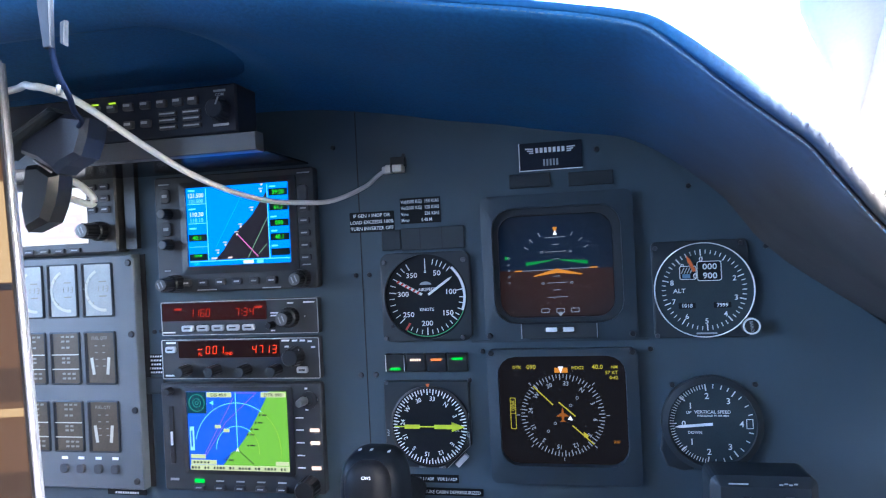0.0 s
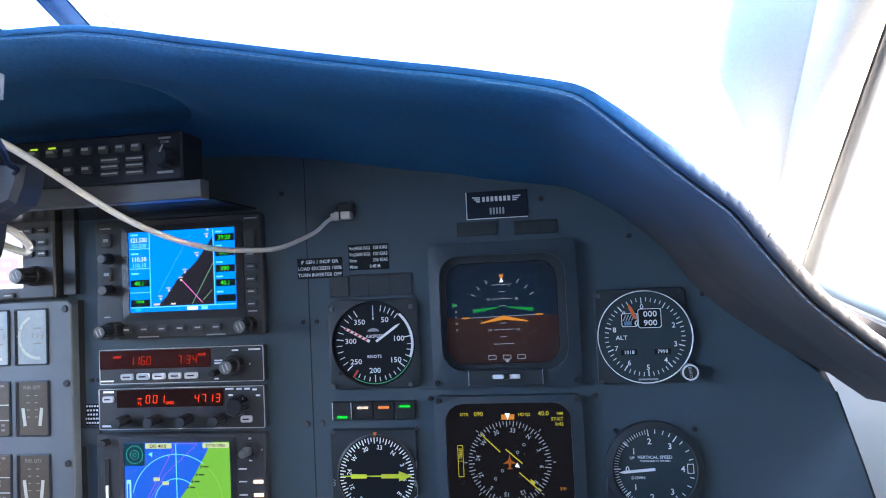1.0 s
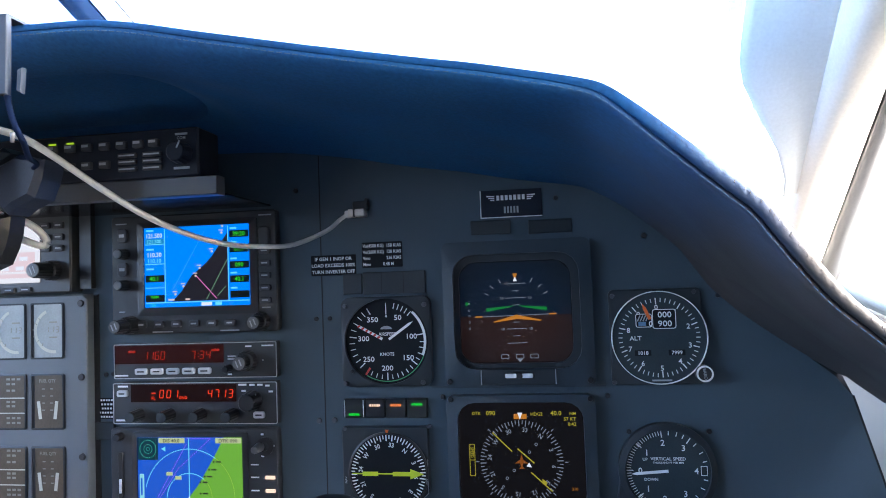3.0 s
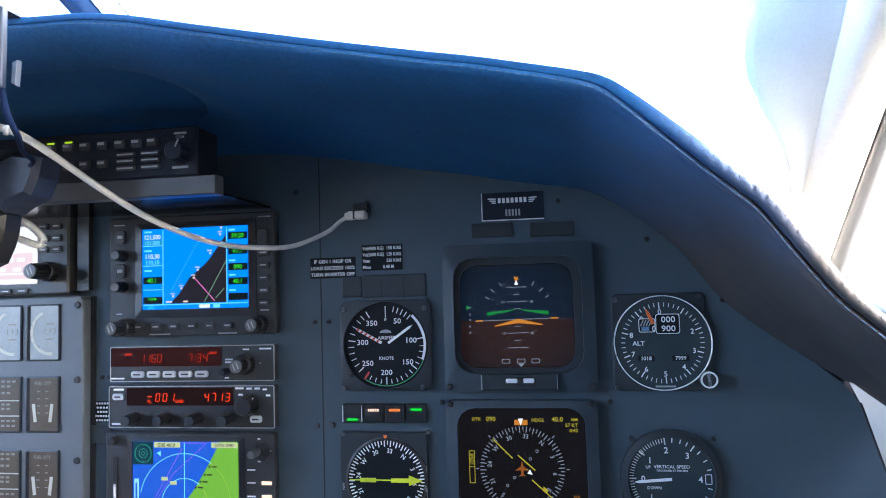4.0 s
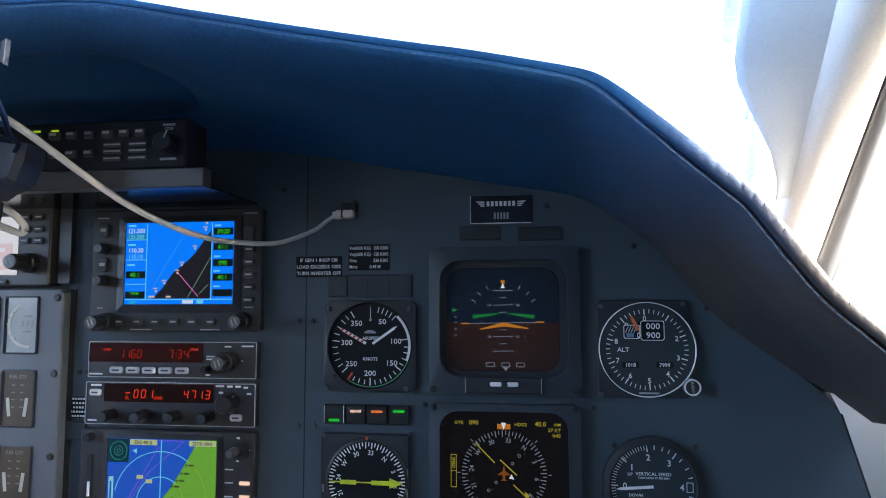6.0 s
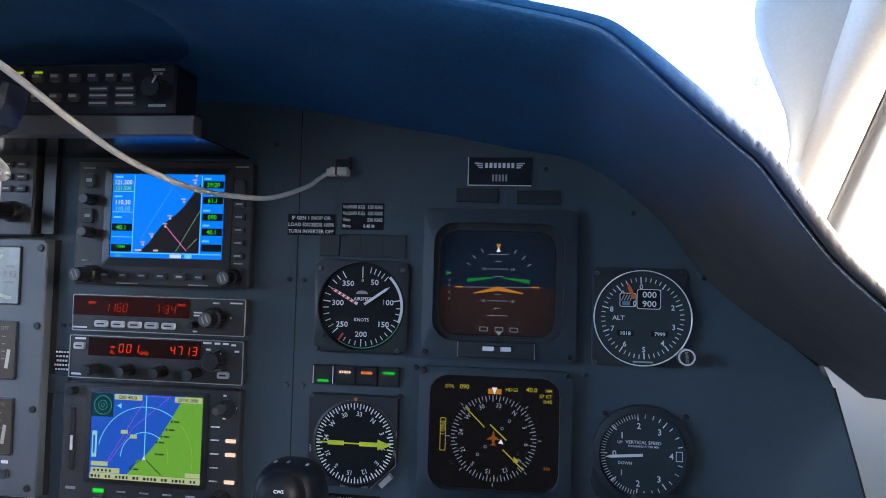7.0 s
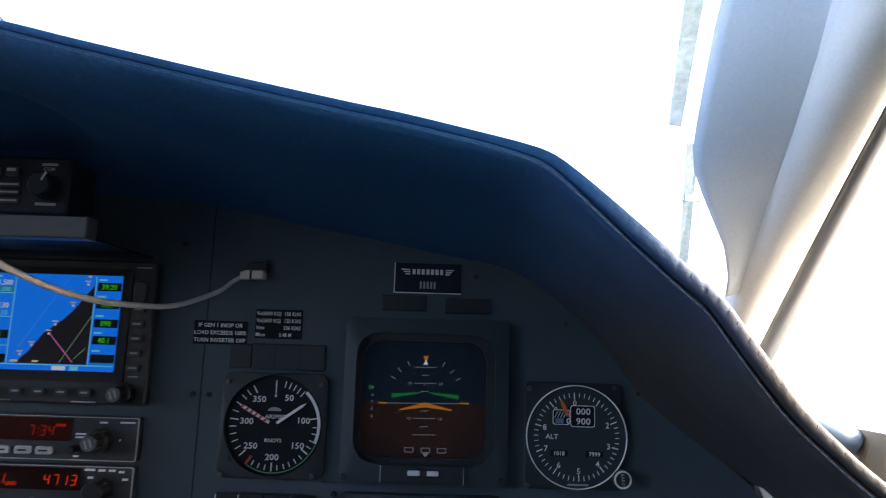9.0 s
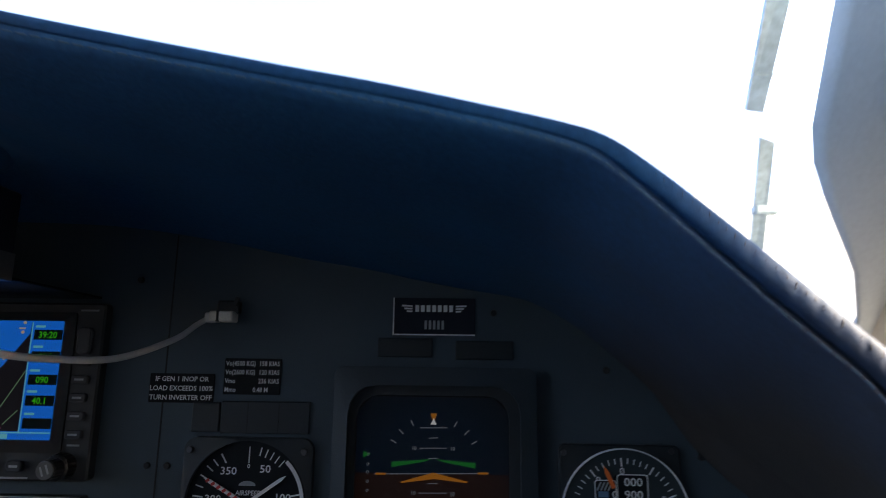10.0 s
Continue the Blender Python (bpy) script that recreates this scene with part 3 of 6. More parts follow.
def hood_mesh():
    """Underside from the panel out to the seam under the band, then the top that runs ahead."""
    bm = bmesh.new()
    grid = []
    for i, (e, b) in enumerate(zip(edge, base)):
        up = out_dir(i)
        back = Vector((0, 1, 0))
        w = 2 * band(e.x)
        far = e - up * (w + 0.0125) + back * 0.034
        lift = 0.008 + 0.022 * ease(-e.x, 0.15, 0.21) * ease(e.x, -0.62, -0.5)
        prof = [b.lerp(far, k / 10) + up * (lift * math.sin(math.pi * k / 10)) for k in range(11)]
        sag = 0.0012 * noise.noise(Vector((e.x * 22, e.z * 22, 1.5)))
        lip = ease(e.x, 0.085, 0.14)
        prof += [e - up * (w + o + sag * q) + back * (y * lip + v * (1 - lip)) for o, y, v, q in
                 ((0.0098, 0.022, 0.0125, 1), (0.0072, 0.0125, 0.0050, 1), (0.0052, 0.0062, 0.0024, 0.8), (0.0037, 0.0022, 0.0011, 0.5), (0.0026, -0.0002, 0.0005, 0), (0.0017, -0.0006, 0.0002, 0), (0.0010, -0.0003, 0, 0), (0.0004, 0.0004, 0, 0), (-0.0010, 0.0008, 0, 0))]
        top = e - up * 0.002 + back * 0.012
        prof.append(top)
        for k in range(1, 6):
            f = k / 5
            prof.append(top + Vector((0, 0.50 * f, 0)) + Vector((up.x * 0.02 * f, 0, 0.012 * math.sin(f * 2) - 0.02 * f)))
        grid.append(prof)
    # the padding rounds off the folds of the underside; panel line and seam stay
    pts = np.array([[tuple(p) for p in prof] for prof in grid])
    hold = np.array([0, 0.5] + [1.0] * 9 + [0.8, 0.6, 0.4, 0.2])[None, :, None] * np.array([ease(p.x, -0.12, 0.0) for p in edge[1:-1]])[:, None, None]
    for _ in range(60):
        u = pts[1:-1, :16]
        mean = 0.5 * (pts[:-2, 1:15] + pts[2:, 1:15])
        across = 0.5 * (u[:, :-2] + u[:, 2:])
        u[:, 1:15] += hold[:, 1:15] * (0.55 * (mean - u[:, 1:15]) + 0.2 * (across - u[:, 1:15]))
    rows = [[bm.verts.new(p) for p in prof] for prof in pts]
    for a, b in zip(rows, rows[1:]):
        for k in range(len(a) - 1):
            bm.faces.new((a[k], a[k + 1], b[k + 1], b[k]))
    bmesh.ops.recalc_face_normals(bm, faces=bm.faces)
    return bm


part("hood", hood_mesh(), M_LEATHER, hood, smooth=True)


def roll_mesh():
    """The rolled edge band, gathered into small pleats between the stitches, deepest down the side."""
    line = smooth_line([tuple(p) for p in edge], 6)
    n = 18
    bm = bmesh.new()
    rows = []
    run = 0.0
    for i, p in enumerate(line):
        if i:
            run += (p - line[i - 1]).length
        t = (line[min(i + 1, len(line) - 1)] - line[max(i - 1, 0)]).normalized()
        a = Vector((-t.z, 0, t.x))
        b = Vector((0, -1, 0))
        hw = band(p.x)
        deep = 0.03 + 0.09 * ease(p.x, 0.09, 0.14)
        row = []
        for k in range(n):
            c, s = math.cos(2 * math.pi * k / n), math.sin(2 * math.pi * k / n)
            slant = run + 0.0022 * c
            crease = abs(math.sin(slant / 0.0066 * math.pi)) ** 0.5
            wob = noise.noise(Vector((run * 70, c * 1.5, 3)))
            pl = 1 - deep * (1 - crease) * (0.6 + 0.8 * wob) * max(s + 0.25, 0) + 0.02 * wob
            row.append(bm.verts.new(p - a * hw + a * (hw * c * (1 - 0.006 * (1 - crease))) + b * (bulge(p.x) * math.copysign(abs(s) ** 0.6, s) * pl)))
        rows.append(row)
    for a, b in zip(rows, rows[1:]):
        for k in range(n):
            bm.faces.new((a[k], b[k], b[(k + 1) % n], a[(k + 1) % n]))
    bmesh.ops.recalc_face_normals(bm, faces=bm.faces)
    return bm


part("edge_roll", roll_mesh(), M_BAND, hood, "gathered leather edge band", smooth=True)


def along_edge(off, y):
    return [p - out_dir(i) * off(p.x) + Vector((0, y, 0)) for i, p in enumerate(edge)]


part("seam_cord", tube(along_edge(lambda x: 2 * band(x) + 0.0001, 0.0010)[70:], lambda f: 0.0005 * ease(f, 0.0, 0.3) + 0.00005, 6), M_SEAM, hood, "dark cord sunk in the seam", smooth=True)


def stitches(line, length, pitch, r):
    bm = bmesh.new()
    run, nxt = 0.0, 0.0
    for a, b in zip(line, line[1:]):
        seg = (b - a).length
        while nxt < run + seg:
            p = a.lerp(b, (nxt - run) / seg)
            t = (b - a).normalized()
            tube([p - t * length, p, p + t * length], r, 5, bm)
            nxt += pitch
        run += seg
    return bm


tagged(part("stitching", stitches(along_edge(lambda x: 2 * band(x) + 0.0019, -0.0006), 0.0014, 0.0042, 0.00022), M_THREAD, hood, "row of grey-blue thread stitches"), kind="stuff")


def whip_stitches(pitch, r):
    """Slanted stitches drawn over the rim of the band, one every few millimetres."""
    bm = bmesh.new()
    rng = random.Random(5)
    run, nxt = 0.0, 0.0
    for i, (a, b) in enumerate(zip(edge, edge[1:])):
        seg = (b - a).length
        t, up = (b - a).normalized(), out_dir(i)
        while nxt < run + seg:
            p = a.lerp(b, (nxt - run) / seg)
            hw, high = band(p.x), bulge(p.x)
            size = 0.35 + 0.65 * ease(p.x, 0.07, 0.13)
            reach = rng.uniform(0.75, 1.05) * size
            line = []
            for k in range(4):
                g = reach * k / 3 + 0.3
                line.append(p - up * (hw * (1 - math.cos(g)) + 0.0008) + Vector((0, -high * math.sin(g) ** 0.6, 0)) + t * (0.0016 * (k / 3 - 0.5)))
            tube(line, lambda f: r * size * (1.1 - 0.5 * f), 5, bm)
            nxt += pitch * rng.uniform(0.85, 1.15)
        run += seg
    return bm


tagged(part("whip_stitching", whip_stitches(0.0028, 0.00036), M_SEAM, hood, "dark whip stitches along the edge"), kind="stuff")

# ---- instruments on the right-hand panel ----
HEADING = 322


def compass_card(parent, r_tick, r_num, h, d, mat, marks_name="scale_marks", n_long=0.005, n_short=0.0032, w=0.0007):
    bm = ticks([10 * k - HEADING for k in range(36)], r_tick - n_long, r_tick, w, d)
    ticks([10 * k + 5 - HEADING for k in range(36)], r_tick - n_short, r_tick, w * 0.86, d, bm)
    tagged(part(marks_name, bm, mat, parent), kind="stuff")
    for k, s in enumerate("N 3 6 E 12 15 S 21 24 W 30 33".split()):
        a = 30 * k - HEADING
        x, z = polar(r_num, a)
        part("numeral", write(s, x, z, h, d, None, a, squeeze=0.95), mat, parent)


def attitude_display():
    t = thing("attitude_display", 0.0387, 0, 0.9753, "square cathode-ray attitude display, blue over brown", "flight display", "flight displays")
    part("bezel", ring(rr(0, 0, 0.124, 0.1223, 0.006), rr(-0.0005, 0.002, 0.105, 0.096, 0.017), 0, 0.0105, ch=0.002), M_FRAME, t)
    part("inner_mask", ring(rr(-0.0005, 0.002, 0.106, 0.097, 0.017), rr(-0.0015, 0.001, 0.094, 0.086, 0.014), 0.0005, 0.005), M_BEZEL, t)
    d = 0.003
    part("screen", prism(rr(-0.0015, 0.001, 0.0945, 0.0865, 0.014), 0.0006, d - 0.001), G_TUBE, t)
    hz = -0.0023
    part("sky_field", sheet([(0.045, hz), (0.045, 0.034), (0.036, 0.043), (-0.039, 0.043), (-0.048, 0.034), (-0.048, hz)], d - 0.0004), G_SKY, t)
    part("earth_field", sheet([(0.045, -0.032), (0.045, hz), (-0.048, hz), (-0.048, -0.032), (-0.040, -0.041), (0.037, -0.041)], d - 0.0004), G_EARTH, t)
    part("horizon_line", stroke(-0.036, hz - 0.0006, 0.033, hz + 0.0008, 0.0005, d), G_DIMWHITE, t)
    bm = bmesh.new()
    for w, z in ((0.017, 0.0245), (0.006, 0.0185), (0.017, 0.0125), (0.006, 0.0065), (0.006, -0.008), (0.017, -0.0135), (0.006, -0.0195), (0.017, -0.0255)):
        stroke(-0.0008 - w / 2, z, -0.0008 + w / 2, z + 0.0003, 0.00045, d, bm)
    for a in (-60, -45, -28, 28, 45, 60):
        p, q = polar(0.0265, a, -0.0005, 0.002), polar(0.0305, a, -0.0005, 0.002)
        stroke(*p, *q, 0.0006, d, bm)
    for z in (0.0125, -0.0135):
        for sx in (-0.0125, 0.011):
            write("10", sx, z, 0.0022, d, bm)
    tagged(part("pitch_ladder", bm, G_DIMWHITE, t), kind="stuff")
    bm = sheet([(-0.0008, 0.0268), (-0.0028, 0.0332), (0.0012, 0.0332)][::-1], d)
    part("bank_pointer", bm, G_AMBER, t)
    part("sky_pointer", sheet([(-0.0008, 0.0305), (0.001, 0.0266), (-0.0026, 0.0266)][::-1], d + 0.0003), G_WHITE, t)
    part("aircraft_symbol", sheet([(-0.0005, -0.0015), (0.0205, -0.0065), (0.0195, -0.0072), (0.0, -0.0052), (-0.0195, -0.0078), (-0.0205, -0.0072)][::-1], d + 0.0002), G_AMBER, t)
    bm = bmesh.new()
    for s in (-1, 1):
        sheet([(-0.0005 + s * x, z) for x, z in ((0.0012, 0.0062), (0.0255, 0.0045), (0.0255, 0.0012), (0.006, 0.0046))][::-s], d + 0.0001, bm)
    part("director_bars", bm, G_FDGREEN, t)
    part("wing_mark", bar(-0.0325, hz - 0.0004, 0.0062, 0.0011, d - 0.0002, d + 0.0004), G_AMBER, t)
    part("wing_mark", bar(0.0295, hz + 0.0008, 0.0062, 0.0011, d - 0.0002, d + 0.0004), G_AMBER, t)
    for x in (-0.0115, 0.001, 0.013):
        part("mode_box", ring(rr(x, -0.0365, 0.0068, 0.0036, 0.0003, 1), rr(x, -0.0365, 0.0058, 0.0027, 0.0002, 1), d - 0.0002, d), G_DIMWHITE, t)
    part("slip_pointer", sheet([(0.0035, -0.0385), (0.001, -0.0415), (-0.0015, -0.0385)][::-1], d + 0.0002), G_DIMWHITE, t)
    bm = bmesh.new()
    for z in (0.0085, 0.0028, -0.0018, -0.0072, -0.0125):
        ring(circ(-0.0405, z, 0.0009, 10), circ(-0.0405, z, 0.0006, 10), d - 0.0002, d, bm)
    tagged(part("speed_dots", bm, G_DIMWHITE, t), kind="stuff")
    part("speed_bug", sheet([(-0.0435, 0.0105), (-0.039, 0.0085), (-0.0435, 0.0065)], d), G_FDGREEN, t)
    # inclinometer in its holder under the tube
    part("inclinometer_tray", prism(rr(-0.0008, -0.0523, 0.063, 0.0135, 0.001), 0.006, 0.0125, 0.001), M_BEZEL, t)
    for x in (-0.0313, 0.0297):
        part("tray_mark", bar(x, -0.0523, 0.0007, 0.012, 0.0125, 0.0129), M_INKDIM, t)
    tube_ = part("inclinometer", prism(rr(0.0, -0.0512, 0.0250, 0.0058, 0.0026), 0.012, 0.0145, 0.0012), M_BEZEL, t, "dark glass slip tube")
    for x in (-0.0068, 0.0068):
        part("pale_window", prism(rr(x, -0.0510, 0.0092, 0.0036, 0.001), 0.0143, 0.0149, 0.0003), M_INK, tube_)
    part("ball", knob(0.0024, 0.001, 18, cx=0.0005, cz=-0.0512, d0=0.0146), M_KNOB, tube_)
    screws(t, [(-0.0585, -0.056), (0.0575, -0.056)], m_bolt, 0.0095, 0.7)


attitude_display()


def situation_display():
    t = thing("compass_display", 0.0377, 0, 0.851, "black horizontal situation display with compass rose", "flight display", "flight displays")
    part("bezel", ring(rr(0, 0, 0.123, 0.1127, 0.006), rr(-0.0002, 0.005, 0.104, 0.0915, 0.015), 0, 0.0105, ch=0.002), M_FRAME, t)
    d = 0.0035
    part("screen", prism(rr(-0.0002, 0.005, 0.1045, 0.092, 0.014), 0.0006, d - 0.0006), G_TUBE, t)
    rose = thing("rose", 0, 0, 0, "", "")
    rose.parent, rose.location = t, (-0.0003, 0, 0.0002)
    compass_card(rose, 0.0345, 0.0268, 0.0036, d, G_DIMWHITE)
    bm = ticks([45, 90, 135, 180, 225, 270, 315], 0.0355, 0.0383, 0.0006, d)
    tagged(part("index_marks", bm, G_DIMWHITE, rose), kind="stuff")
    bm = stroke(-0.0235, 0.0242, -0.0075, 0.0085, 0.0009, d + 0.0002)
    stroke(0.0075, -0.0085, 0.0245, -0.0240, 0.0009, d + 0.0002, bm)
    stroke(-0.003, 0.011, 0.0105, -0.001, 0.0010, d + 0.0002, bm)
    part("course_pointer", bm, G_YELLOW, rose)
    part("course_arrowhead", sheet([(0.0165, -0.0135), (0.0205, -0.0165), (0.0195, -0.0188), (0.0165, -0.0178)][::-1], d + 0.0004), G_YELLOW, rose)
    part("to_pointer", sheet([(0.004, -0.0035), (0.0082, -0.0042), (0.0062, -0.0002)][::-1], d + 0.0006), G_WHITE, rose)
    bm = sheet([(0, 0.0068), (0.0012, 0.002), (0.0058, -0.0012), (0.0012, -0.001), (0.0008, -0.004), (0.0026, -0.0055), (-0.0026, -0.0055), (-0.0008, -0.004), (-0.0012, -0.001), (-0.0058, -0.0012), (-0.0012, 0.002)][::-1], d + 0.0003)
    part("aircraft_symbol", bm, glow("symbol_dark_amber", srgb(176, 98, 34), 0.55), rose)
    bm = bmesh.new()
    for x, z in ((0.0068, 0.0082), (0.0125, 0.0145), (-0.0065, -0.007), (-0.0125, -0.0135)):
        ring(circ(x, z, 0.0013, 12), circ(x, z, 0.0009, 12), d - 0.0002, d, bm)
    tagged(part("deviation_dots", bm, G_DIMWHITE, rose), kind="stuff")
    bm = bar(-0.0026, 0.0376, 0.0052, 0.0042, d - 0.0002, d + 0.0001)
    bar(0.0030, 0.0376, 0.0052, 0.0042, d - 0.0002, d + 0.0001, 0, bm)
    part("heading_bug", bm, G_AMBER, rose)
    part("lubber_mark", sheet([(0, 0.0352), (-0.0021, 0.0408), (0.0021, 0.0408)][::-1], d + 0.0004), G_WHITE, rose)
    bm = write("DTK", -0.0405, 0.0405, 0.0026, d, align="LEFT")
    write("090", -0.0287, 0.0407, 0.0037, d, bm, align="LEFT")
    write("HDG2", 0.0085, 0.0398, 0.0026, d, bm, align="LEFT")
    write("40.0", 0.0250, 0.0405, 0.0037, d, bm, align="LEFT")
    write("NM", 0.0405, 0.0402, 0.0024, d, bm, align="LEFT")
    write("57 KT", 0.0458, 0.0357, 0.0028, d, bm, align="RIGHT")
    write("0:42", 0.0458, 0.0315, 0.0028, d, bm, align="RIGHT")
    tagged(part("data_text", bm, G_YELLOW, t), kind="stuff")
    part("bearing_text", write("310", 0.0425, -0.0215, 0.0024, d), glow("symbol_brown", srgb(150, 95, 30), 1.0), t)
    bm = ring(rr(-0.0415, 0.0015, 0.0048, 0.0265, 0.0003, 1), rr(-0.0415, 0.0015, 0.0038, 0.0255, 0.0003, 1), d - 0.0002, d)
    stroke(-0.0439, 0.0015, -0.0391, 0.0015, 0.0004, d, bm)
    part("range_tape", bm, G_YELLOW, t)
    part("tape_text", write("SPEED", -0.0415, 0.008, 0.0026, d + 0.0003, rot=90, squeeze=0.9), G_YELLOW, t)
    screws(t, [(-0.0575, 0.0535), (0.0575, 0.0535)], m_bolt, 0.0095, 0.7)


situation_display()


def dial_case(t, w, h, r, mat=M_BEZEL, proud=0.006, dial=M_DIAL, corner=0.008):
    n = 10
    outer = rr(0, 0, w, h, corner, n)
    inner = circ(0, 0, r + 0.0015, 4 * (n + 1))
    part("case", ring(outer, inner, 0, proud, ch=0.0012), mat, t)
    part("dial", prism(circ(0, 0, r + 0.0016, 48), 0.0004, 0.0022), dial, t)


def needle_mesh(length, w, d, a, tail=0.0, t=0.0008):
    bm = bmesh.new()
    pts = [(-w / 2, -tail), (w / 2, -tail), (w / 2, length * 0.86), (0, length), (-w / 2, length * 0.86)]
    c, s = math.cos(radians(-a)), math.sin(radians(-a))
    return prism([(x * c - z * s, x * s + z * c) for x, z in pts], d, d + t, 0.0002, bm)


def airspeed_indicator():
    t = thing("airspeed_indicator", -0.0749, 0, 0.9538, "round black airspeed indicator with white numerals", "flight instrument", "round flight instruments")
    dial_case(t, 0.0795, 0.0775, 0.0355)
    d = 0.0026
    bm = ticks([0], 0.0235, 0.0332, 0.0007, d)
    ticks([13, 20, 27, 34, 41], 0.0285, 0.0335, 0.0007, d, bm)
    ticks([80, 128, 180, 227, 277, 329], 0.0272, 0.0335, 0.0009, d, bm)
    ticks([92, 101, 111, 120, 137, 146, 155, 163, 172, 189, 198, 207, 214], 0.0292, 0.033, 0.0007, d, bm)
    ticks([237, 247, 257, 267, 288, 299, 310, 319], 0.0285, 0.0335, 0.0007, d, bm)
    tagged(part("scale_marks", bm, M_INK, t), kind="stuff")
    for s, a, r in (("0", 0, 0.0218), ("50", 27, 0.0228), ("100", 80, 0.0222), ("150", 128, 0.0235), ("200", 180, 0.0232), ("250", 227, 0.0225), ("300", 277, 0.0208), ("350", 327, 0.0225)):
        part("numeral", write(s, *polar(r, a), 0.0024 if s == "0" else 0.0044, d, squeeze=1.1), M_INK, t)
    bm = write("AIRSPEED", 0.001, 0.0062, 0.0028, d, squeeze=0.95)
    write("KNOTS", 0.0, -0.0112, 0.0027, d, bm)
    tagged(part("captions", bm, M_INK, t), kind="stuff")
    part("half_moon", sheet([(0.0052 * math.cos(a) - 0.0002, 0.0103 + 0.0028 * math.sin(a)) for a in np.linspace(0, math.pi, 13)], d), M_INKDIM, t)
    part("white_arc", arc(0, 0, 0.0338, 0.0022, 43, 112, d), M_INK, t)
    part("green_arc", arc(0, 0, 0.0347, 0.0007, 112, 212, d), M_GREEN, t)
    part("red_line", ticks([214], 0.0275, 0.0348, 0.0018, d + 0.0001), M_RED, t)
    # red and white striped limit pointer
    bm = needle_mesh(0.0305, 0.0023, d + 0.001, 299, tail=-0.004)
    pole = part("limit_pointer", bm, M_INK, t, "white pointer with red stripes")
    bm = bmesh.new()
    for k in range(6):
        x, z = polar(0.0075 + k * 0.004, 299)
        bar(x, z, 0.0024, 0.0017, d + 0.0017, d + 0.002, 299 + 28, bm)
    tagged(part("stripes", bm, M_RED, pole), kind="stuff")
    part("pointer", needle_mesh(0.0295, 0.0021, d + 0.0022, 55, tail=-0.0032), M_INK, t, "white airspeed pointer")
    screws(t, [(-0.0357, 0.0313), (0.0345, 0.031), (-0.0367, -0.0355), (0.0315, -0.0355)], m_screw, 0.0055, 0.6)
    screws(t, [(-0.0307, -0.0252)], m_bolt, 0.0055, 0.5)


airspeed_indicator()


def bearing_indicator():
    t = thing("bearing_indicator", -0.0762, 0, 0.8416, "round radio magnetic bearing indicator with yellow double needle", "flight instrument", "round flight instruments")
    outer = [(0.036, 0.039), (-0.038, 0.039), (-0.0405, 0.036), (-0.0405, -0.034), (-0.038, -0.0365), (0.013, -0.0365), (0.0355, -0.016), (0.0355, 0.036)]
    part("case", prism(outer, 0, 0.006, 0.001), M_BEZEL, t)
    part("dial", prism(circ(0, 0, 0.0335, 48), 0.006, 0.0066), M_DIAL, t)
    part("cover_ring", ring(circ(0, 0, 0.0352, 44), circ(0, 0, 0.0335, 44), 0.0055, 0.0085, ch=0.0008), M_KNOB, t)
    d = 0.007
    card = thing("card", 0, 0, 0, "", "")
    card.parent, card.location = t, (0, 0, 0)
    compass_card(card, 0.0325, 0.0243, 0.0038, d, M_INK, w=0.0010)
    bm = stroke(-0.0315, 0, 0.022, 0, 0.0009, d + 0.0012, t=0.0008)
    bar(-0.0155, 0, 0.0135, 0.0034, d + 0.0006, d + 0.0014, 0, bm)
    bar(0.0125, 0, 0.0165, 0.0034, d + 0.0006, d + 0.0014, 0, bm)
    prism([(0.031, 0), (0.0195, 0.0042), (0.0195, -0.0042)], d + 0.0006, d + 0.0015, 0, bm)
    part("bearing_needle", bm, M_YELLOW, t, "yellow double-barred needle")
    part("heading_index", sheet([(0, 0.0322), (0.0017, 0.0372), (-0.0017, 0.0372)], d + 0.001), M_ORANGE, t)
    bm = write("NAV", -0.008, -0.0352, 0.0021, 0.0063)
    write("NAV", 0.0095, -0.0352, 0.0021, 0.0063, bm)
    write("NAV", -0.0377, -0.006, 0.0020, 0.0063, bm, rot=-90)
    write("ADF", 0.0337, -0.006, 0.0020, 0.0087, bm, rot=90)
    sheet(circ(0.0008, -0.0352, 0.0005, 8), 0.0063, bm)
    tagged(part("captions", bm, M_INKDIM, t), kind="stuff")
    bm = stroke(0.0345, 0.012, 0.0345, -0.0165, 0.0005, 0.0063)
    stroke(0.0345, -0.0165, 0.014, -0.036, 0.0005, 0.0063, bm)
    part("border_line", bm, M_INKDIM, t)
    part("source_label", bar(0.0262, -0.0302, 0.0125, 0.0046, 0, 0.0045, -45, ch=0.0004), M_KEYLIGHT, t, "pale slanted label")
    bm = stroke(-0.024, -0.0235, -0.0205, -0.0262, 0.0012, 0.0063)
    stroke(0.0195, -0.0255, 0.0235, -0.0225, 0.0012, 0.0063, bm)
    tagged(part("yellow_marks", bm, M_YELLOW, t), kind="stuff")
    screws(t, [(-0.0376, 0.0375), (0.0365, 0.0395)], m_screw, 0.0045, 0.6)


bearing_indicator()


